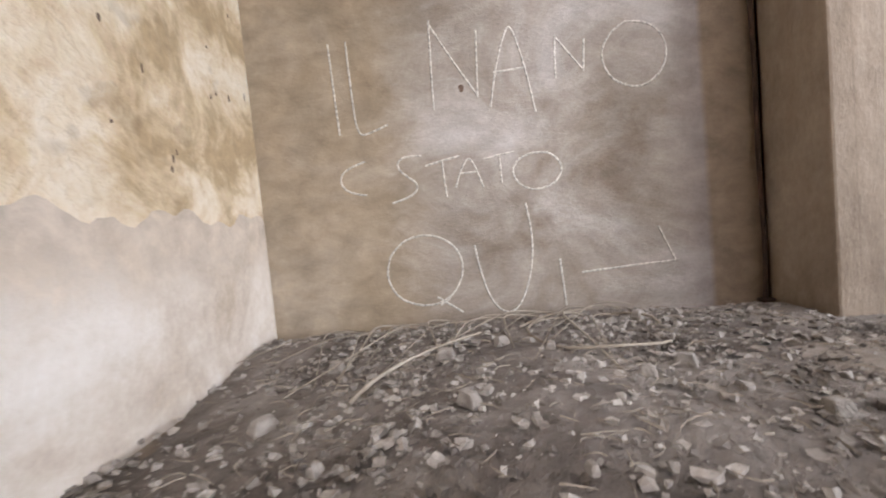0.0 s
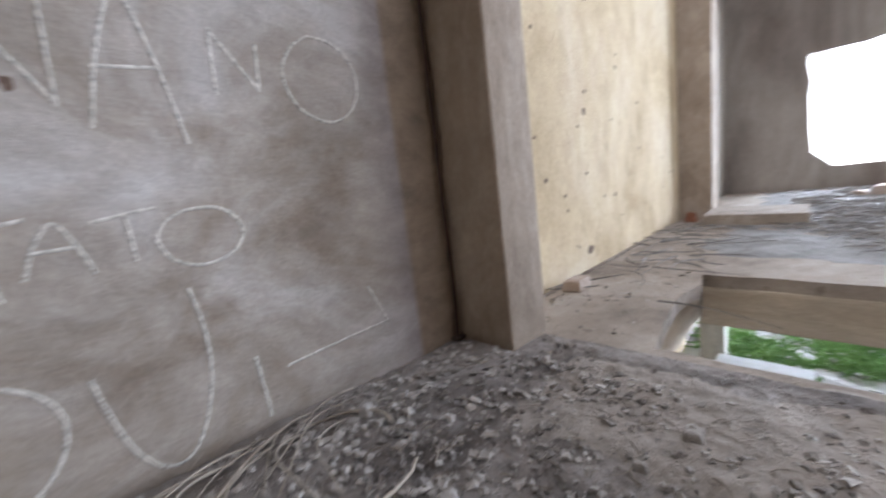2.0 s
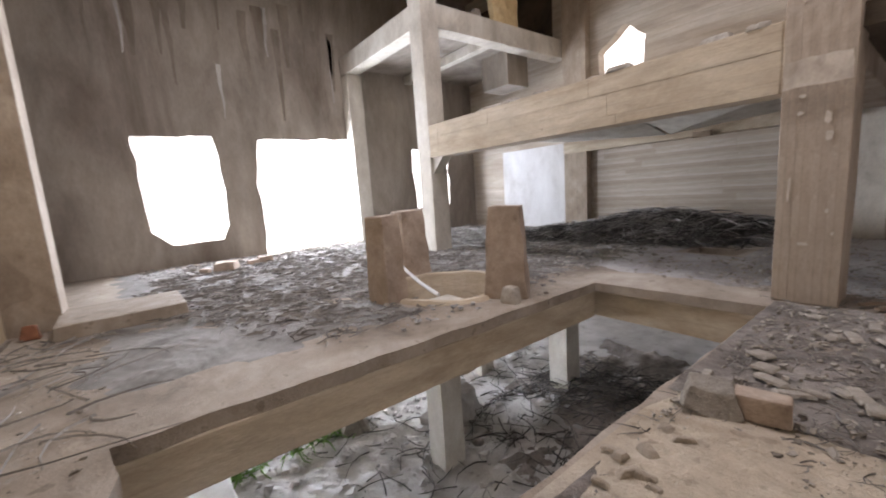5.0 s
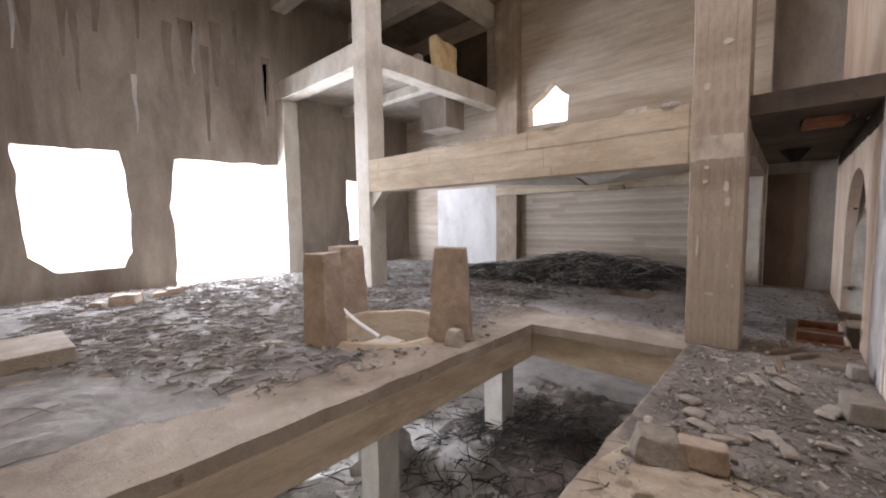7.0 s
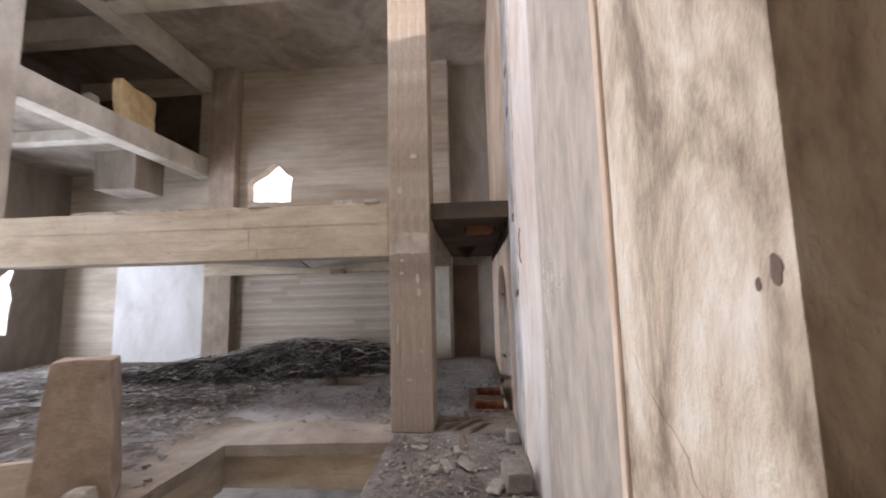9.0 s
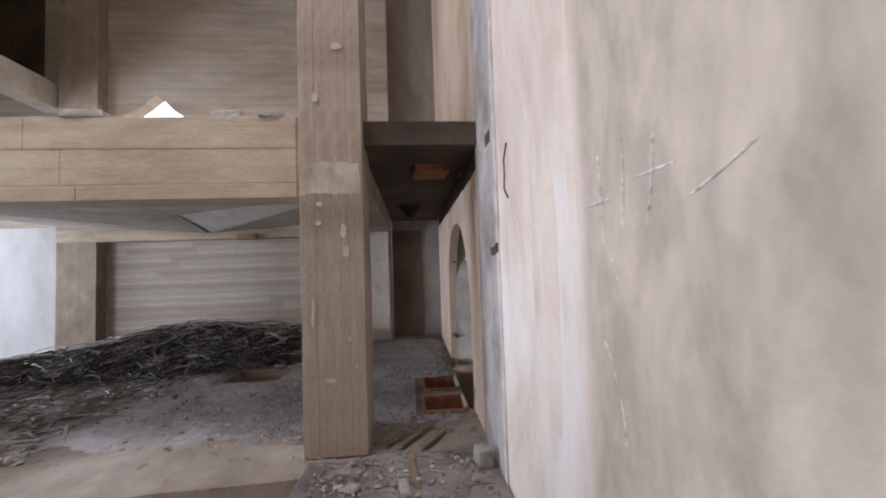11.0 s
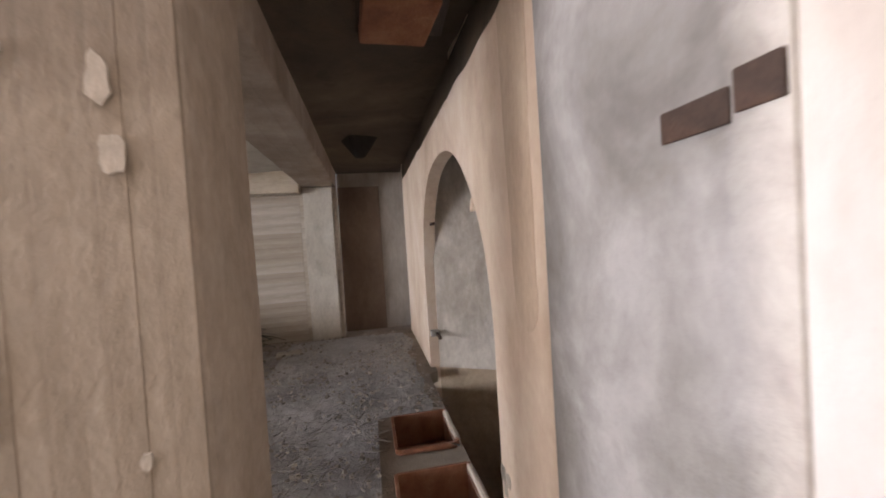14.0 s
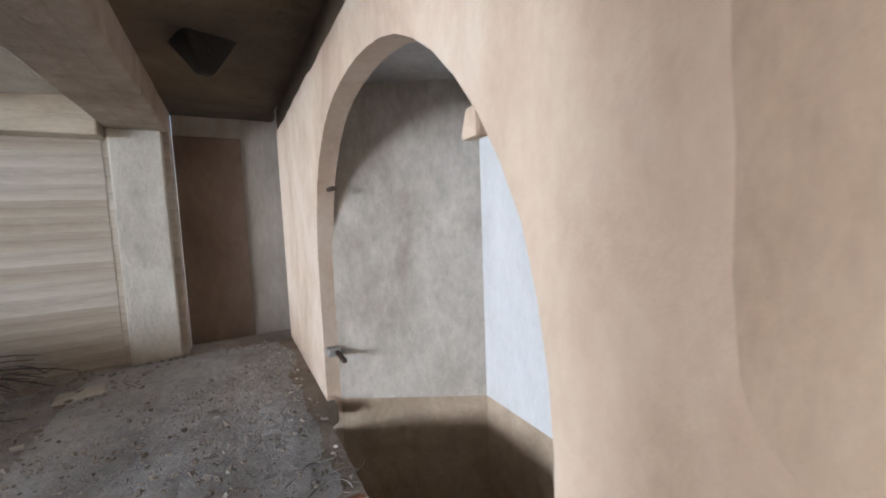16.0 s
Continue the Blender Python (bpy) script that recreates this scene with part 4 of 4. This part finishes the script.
# bolt holes: dark spots with the hollow's shade as their colour
for x, z in ((6.6, 2.72), (6.6, 2.58), (4.0, 2.9), (5.6, 2.5)):
    blotch("bolt_hole", (x, -4.6, z), 0.05, 0.02, "y", DARKBROWN, "", gal, x * 3 + z)
hewn("wooden_wedge", 5.9, S + 0.4, 2.52, 0.45, 0.12, 0.14, 0, WOOD, "dark wooden block under the gallery beam", "wedge", 0.9, 0.01)
for sx, x in ((1, 3.14), (-1, 10.12)):
    bm = sheet_bm([(0, 2.46), (0.45 * sx, 2.46), (0, 2.05)], [], lambda u, v, s: (x + u, -4.66 - 0.28 * s, v))
    if sx < 0:
        tagged(part("haunch_east", bm, PALEC), "sloped concrete haunch under the gallery beam", "haunch", kind="structure")
    else:
        bm.free()

# -- platform --
slabz = 6.26
hewn("yellow_panel", 10.4, -7.85, slabz, 0.2, 1.15, 0.95, 6, YELLOWSHEET, "ragged yellow insulation panel standing on the platform", "panel", 1.05, 0.07)
hewn("debris_lump", 10.4, -6.7, slabz, 0.2, 0.3, 0.25, 6, RUBBLE, "masonry lump on the platform edge", "lump", 0.7, 0.05)
box("hopper_chute", (11.0, 12.2, -9.6, -8.6, 4.9, 5.98), DARKPLASTER, "dark hanging hopper chute under the platform", "chute", kind="", cut=0.3, amp=0.02)
box("platform_joist", (10.62, E, -7.5, -7.2, 5.7, 5.98), PALEC, "pale joist under the platform slab", "beam")

# -- pit and piers --
for px, py, h, tn, sx, sy, tp in ((6.98, -1.32, 1.3, 12, 0.45, 0.42, 0.8), (5.85, -2.72, 1.33, 35, 0.62, 0.55, 0.74), (8.3, -2.6, 1.28, 0, 0.5, 0.62, 0.8)):
    p = hewn("pier", px, py, 0, sx, sy, h, tn, PIERC, "tapered brown rendered pier beside the round pit", "pier", tp, 0.035, group="piers round the pit")
    for k in range(4):
        f = part("render_flake", box_bm(-0.08, 0.08, -0.012, 0.012, -0.05, 0.06, 0.008, 0.05, 0.012), RUBBLE, p)
        f.location = (rng.uniform(-0.12, 0.12), -sy / 2 * 0.86, rng.uniform(0.15, 0.6))
    base = stones("pier_foot", [(px + rng.uniform(-0.45, 0.45), py + rng.uniform(-0.4, 0.4), 0.0) for _ in range(50)], 0.015, 0.1, RUBBLE, "rubble heaped at the foot of a pier", int(px * 10))
rim = thing("pit_rim", 6.95, -2.45, 0, "raised mortar rim of the round pit", "rim")
bm = bmesh.new()
rings = []
for r, z in ((0.9, -1.4), (0.93, 0.0), (0.955, 0.05), (1.05, 0.055), (1.1, 0.0)):
    rings.append([bm.verts.new((r * (1 if z > -1 else 0.45) * math.cos(a * 0.2618), r * (1 if z > -1 else 0.45) * math.sin(a * 0.2618), z + 0.012 * math.sin(a * 1.7) * (z > 0))) for a in range(24)])
for lo, hi in zip(rings, rings[1:]):
    for a in range(24):
        bm.faces.new((lo[a], lo[(a + 1) % 24], hi[(a + 1) % 24], hi[a]))
bm.faces.new(rings[0])
part("funnel", bm, BEAMC, rim)
tagged(tube("white_pole", [(8.05, -2.25, 0.25), (7.2, -2.05, 0.12), (6.45, -1.86, 0.08)], 0.03, PALEWHITE), "pale wooden pole lying across the pit rim", "pole")
hewn("concrete_block", 9.45, 1.85, 0, 1.25, 1.5, 0.2, 2, DUST, "low dusty concrete block beside the pilaster", "block", 0.98, 0.015)
hewn("red_stone", 9.3, 2.85, 0, 0.25, 0.2, 0.18, 0, BRICK, "broken red brick at the pilaster foot", "brick", 0.7, 0.04)
for x, y, s in ((12.8, -0.05, 0.42), (13.2, -0.75, 0.25), (12.9, 0.4, 0.2), (13.4, -1.1, 0.3)):
    hewn("stone_block", x, y, 0, s, s * 1.3, s * 0.55, x * 40, PIERC, "loose stone block under the window opening", "block", 0.85, 0.03, group="window blocks")
hewn("stone_chunk", 5.55, -2.45, 0, 0.22, 0.2, 0.2, 15, RUBBLE, "rough stone chunk at the pier foot", "stone", 0.6, 0.05)

# -- litter on the hall floor --
hall = lambda x, y: x > 5.4 and (x - 6.95) ** 2 + (y + 2.45) ** 2 > 1.3
layer("hall_dirt", 5.9, 14.9, -10.4, 2.4, lambda x, y: 0.0, 0.1, LITTER, "grey leaf litter and dust on the hall floor", 0.05, fade=0.8, skip= lambda x, y: not hall(x, y) or (x - 6.95) ** 2 + (y + 2.45) ** 2 < 1.5)
leafy = lambda x, y: hall(x, y) and y < 1.9 and (y < 0.8 - (7.5 - x) * 0.5)
stones("hall_chips", spread(6000, 41, 5.6, 14.8, -10.3, 1.8, leafy), 0.01, 0.07, LITTER, "grey stone chips scattered through litter", 41, 0.35)
strands("hall_leaves", spread(5200, 42, 6.0, 14.8, -10.3, 1.6, leafy), 0.3, 0.014, TWIG, "dry leaves and twigs over the hall floor", 42, 0.5, 0.15)
strands("pale_reeds", spread(1500, 43, 6.0, 14.6, -8.0, 1.4, leafy), 0.3, 0.012, LITTER, "pale dry reeds over the hall floor", 43, 0.4, 0.15)
clear_hatch = lambda x, y: not (4.15 < x < 5.35 and -8.3 < y < -7.2)
layer("south_dirt", 3.2, 6.6, -10.3, -4.85, lambda x, y: 0.0, 0.06, GRIT, "lilac-grey grit and dust on the hall floor", 0.035, fade=0.5, skip=lambda x, y: not clear_hatch(x, y))
stones("south_chips", spread(2500, 44, 3.2, 9.5, -10.3, -4.9, clear_hatch), 0.008, 0.06, RUBBLE, "chips and clods on the hall floor", 44, 0.4)
strands("walkway_reeds", spread(60, 45, 4.0, 9.0, 1.95, 3.0), 0.9, 0.012, TWIG, "long dry roots over the dusty walkway", 45, 0.5, 0.02)
stones("edge_chips", spread(900, 46, 3.2, 9.4, 1.95, 3.05), 0.006, 0.035, RUBBLE, "chips along the dusty walkway", 46, 0.4)

# -- heap of branches --
heap = lambda x, y: 0.75 * math.exp(-((x - 6.5) / 1.5) ** 2 - ((y + 9.2) / 0.8) ** 2) + 0.32 * math.exp(-((x - 8.8) / 1.6) ** 2 - ((y + 8.6) / 0.9) ** 2) + 0.4 * math.exp(-((x - 4.6) / 1.0) ** 2 - ((y + 9.4) / 0.6) ** 2)
layer("heap_core", 4.5, 11.2, -10.5, -7.2, lambda x, y: max(0, 0.85 * heap(x, y) - 0.03), 0.09, DARKTWIG, "dark matted brushwood", 0.08, skip=lambda x, y: not clear_hatch(x, y) or heap(x, y) < 0.05)
strands("branch_heap", spread(2600, 51, 4.4, 10.8, -10.3, -7.6, lambda x, y: heap(x, y) > 0.1, lambda x, y: heap(x, y) * 0.9), 0.9, 0.014, DARKTWIG, "heap of dark dry branches against a wall", 51, 0.45, 0.25, "branches", 5)
strands("branch_tips", spread(2000, 52, 4.4, 10.8, -10.2, -7.7, lambda x, y: heap(x, y) > 0.12, lambda x, y: heap(x, y) * 0.95), 0.8, 0.013, LITTER, "pale grey blades and twigs on the brushwood heap", 52, 0.5, 0.3, "branches", 5)

# -- lower storey --
layer("lower_debris", 3.0, 12.0, -7.5, 2.8, lambda x, y: LOW + hump(6.0, -4.2, 1.4, 1.2, 0.5)(x, y), 0.12, GROUND, "earth and debris of the lower storey", 0.12)
# darker earth paints the shade that the yard lamp would wash out
layer("lower_shade_heap", 3.0, 7.6, -8.5, -2.6, lambda x, y: LOW + hump(5.6, -4.6, 1.6, 1.3, 0.6)(x, y), 0.1, EARTH, "earth heap of the lower storey, darkened to paint its shade", 0.2)
strands("lower_brush", spread(700, 64, 3.4, 7.4, -7.0, -2.8, None, lambda x, y: LOW + 0.15 + hump(5.6, -4.6, 1.6, 1.3, 0.6)(x, y)), 0.7, 0.012, DARKTWIG, "dark brushwood in the lower storey", 64, 0.4, 0.4)
stones("lower_rubble", spread(3500, 61, 3.2, 12.0, -7.0, 2.6, None, lambda x, y: LOW + 0.05 + hump(6.0, -4.2, 1.4, 1.2, 0.5)(x, y)), 0.02, 0.14, GROUND, "stones on the lower storey floor", 61, 0.5)
strands("lower_twigs", spread(320, 62, 3.5, 9.0, -6.5, -0.5, None, lambda x, y: LOW + 0.08 + hump(6.0, -4.2, 1.4, 1.2, 0.5)(x, y)), 0.7, 0.011, DARKTWIG, "dark fallen branches in the lower storey", 62, 0.4, 0.35)
strands("grass", spread(5000, 63, 8.8, 14.6, -1.4, 2.9, lambda x, y: noise.noise((x * 0.8, y * 0.8, 4)) > -0.15, LOW + 0.05), 0.4, 0.02, GRASS, "fresh green grass at the lower storey opening", 63, 0.25, 1.6, "grass")
slabby = thing("stone_table", 7.9, 1.6, LOW, "pale stone slab on a dark base in the lower storey", "slab")
part("base", box_bm(-0.65, 0.6, -0.5, 0.55, 0.0, 0.4, 0.03), DARKBROWN, slabby)
part("top", box_bm(-0.8, 0.8, -0.65, 0.7, 0.4, 0.56, 0.03, 0.3, 0.015), PALEWHITE, slabby)
hewn("boulder", 7.7, -2.9, LOW, 1.0, 0.9, 0.8, 25, GREYRENDER, "grey boulder beside a lower column", "boulder", 0.6, 0.12)
hewn("boulder", 8.8, -1.3, LOW, 0.6, 0.5, 0.35, 70, RUBBLE, "small stone at a lower column foot", "boulder", 0.6, 0.08)

# -- marks of the shuttering boards, last --
box("pale_wall_panel", (10.22, 13.2, S - 0.01, S + 0.02, 0, 2.95), PALEWHITE, "pale rendered wall area beside the pilaster", "wall panel")
strip_meshes = []
for k in range(4):
    bm = box_bm(-0.5, 0.5, 0.0, 0.02, -0.0855, 0.0855, 0.003)
    me = bpy.data.meshes.new("board_mark")
    bm.to_mesh(me)
    bm.free()
    me.materials.append(BOARDPALE if k % 2 else BOARDWALL)
    strip_meshes.append(me)
south = bpy.data.objects["wall_south"]
rng = random.Random(77)
for zone in ((3.2, 9.2),):
    for r in range(15):
        x = zone[0] + 0.02
        while x < zone[1] - 0.3:
            ln = min(rng.uniform(0.9, 2.6), zone[1] - 0.02 - x)
            o = new("board_mark", strip_meshes[rng.randrange(4)])
            o.parent = south
            o.matrix_basis = pose(x + ln / 2, S - 0.014 + rng.uniform(0, 0.006), 0.1 + 0.172 * r, 0, rng.uniform(-0.15, 0.15), 0) @ Matrix.Diagonal((ln - 0.004, 1, 1, 1))
            x += ln
for c, (xc, w, off) in enumerate(((2.645, 0.0695, 0.003), (2.785, 0.0705, 0.005), (2.935, 0.0795, 0.002), (3.085, 0.0705, 0.004))):
    o = part("board_mark", box_bm(-w, w, -0.02, 0.0, 0.02, 8.5, 0.002, 0.9, 0.001), CONCRETE, colw)
    o.location = (xc, -4.524 + off, 0)

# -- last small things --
box("dark_upper_panel", (10.66, 14.4, S - 0.01, S + 0.02, 6.2, 8.55), SOFFIT, "near-black wall above the platform", "wall panel")
hewn("brick_block", 4.35, 2.9, 0, 0.4, 0.2, 0.12, 6, PIERC, "brown block of masonry on the walkway", "block", 0.9, 0.02)
cream = bpy.data.objects["wall_west_cream"]
for k, (y, z0, z1) in enumerate(((-3.62, 2.6, 1.2), (-3.45, 2.2, 1.75), (-3.3, 2.9, 2.1))):
    pts = [(W + 0.0008, y + 0.006 * math.sin(i * 1.9 + k) + 0.003 * math.sin(i * 4.1), z0 + (z1 - z0) * i / 14) for i in range(15)]
    tube("plaster_crack", pts, 0.001, MOTTLED, cream)
for k, (y, z, sy, sz) in enumerate(((-3.1, 1.9, 0.09, 0.6), (-2.75, 1.5, 0.12, 0.9), (-2.42, 2.1, 0.05, 0.8))):
    blotch("pink_stain", (W, y, z), sy, sz, "x", PINKSTAIN, "faint pink damp stain" if k == 0 else "", cream, k + 400, 0.0015)
for k in range(12):
    blotch("white_chip", (W, -3.8 + rng.uniform(0.1, 1.4), rng.uniform(0.7, 2.4)), rng.uniform(0.006, 0.016), rng.uniform(0.006, 0.018), "x", PALEWHITE, "", cream, k + 420, 0.003)
endw = bpy.data.objects["wall_west_end"]
# broken hole painted as dark spots, without depth
for k, (y, z, sy, sz) in enumerate(((0.22, 1.93, 0.016, 0.03), (0.17, 1.9, 0.008, 0.012))):
    blotch("hole_mark", (W - 0.002, y, z), sy, sz, "x", DARKBROWN, "wall-end hole drawn as a dark spot" if k == 0 else "", endw, k + 450, 0.002)

for cell in (cell_a, cell_b):
    (xa, ya), (xb, yb) = cell[0], cell[2]
    hewn("mortar_edge", xa - 0.012, (ya + yb) / 2, 0.0, 0.045, yb - ya + 0.02, 0.055, 0, COLPALE, "pale mortar edge beside a brick cell", "mortar", 0.8, 0.01, group="mortar edges")
    hewn("mortar_edge", (xa + xb) / 2, yb + 0.03, 0.0, xb - xa, 0.04, 0.04, 0, BRICK, "broken brick edge beside a brick cell", "mortar", 0.8, 0.014, group="mortar edges")
spur = part("plaster_spur", box_bm(-0.05, 0.008, -0.035, 0.04, -0.06, 0.05, 0.014, 0.02, 0.022), PINK, archwall, "torn plaster on the arch edge")
spur.location = (W - 0.01, -5.86, 1.87)


def drip(y, top, length, width, material, seed):
    """A run of dirty water down the wall, wide at its head and frayed below."""
    k = 10
    sides = [[], []]
    for i in range(k + 1):
        f = i / k
        half = width * (1 - 0.75 * f) * (0.7 + 0.5 * abs(noise.noise((seed, f * 5, 1.0))))
        mid = y + 0.06 * noise.noise((seed, f * 2, 4.0))
        sides[0].append((mid - half, top - length * f))
        sides[1].append((mid + half, top - length * f))
    bm = sheet_bm(sides[0] + sides[1][::-1], [], lambda u, v, q: (E - 0.004 + 0.006 * q, u, v))
    return part("water_stain", bm, material, bpy.data.objects["wall_east"])


rng = random.Random(31)
for i in range(16):
    drip(-4.2 + 0.43 * i + rng.uniform(-0.15, 0.15), rng.uniform(6.8, 8.6), rng.uniform(1.2, 2.8), rng.uniform(0.08, 0.24), DRIP, i * 1.7)
for i, (y, top, ln) in enumerate(((-0.9, 5.6, 1.5), (1.2, 7.8, 2.2), (-2.3, 7.4, 1.4), (-4.3, 6.8, 2.0))):
    drip(y, top, ln, 0.08, GREYRENDER, 60 + i * 2.3)
for i in range(26):
    x, y = rng.uniform(-1.2, 2.2), rng.uniform(0.9, 2.9)
    r = rng.uniform(0.04, 0.1)
    hewn("loose_stone", x, y, 0.02 + bank(x, y), r * 1.4, r, r * 0.8, rng.uniform(0, 360), EARTHSTONE, "broken pale stone half sunk in rubble", "stone", 0.6, 0.03, group="loose stones")

# boards cast into the face of the gallery beam, each a little proud of the next
for z0, z1, out in ((2.455, 2.592, 0.012), (2.6, 2.93, 0.004), (2.938, 3.235, 0.009)):
    x = 3.2
    while x < 9.9:
        ln = min(rng.uniform(1.6, 3.0), 10.1 - x)
        bm = box_bm(x + 0.002, x + ln - 0.003, -4.62, -4.6 + out + rng.uniform(0, 0.003), z0, z1, 0.004, 0.6, 0.002)
        part("board_mark", bm, BEAMC, gal)
        x += ln
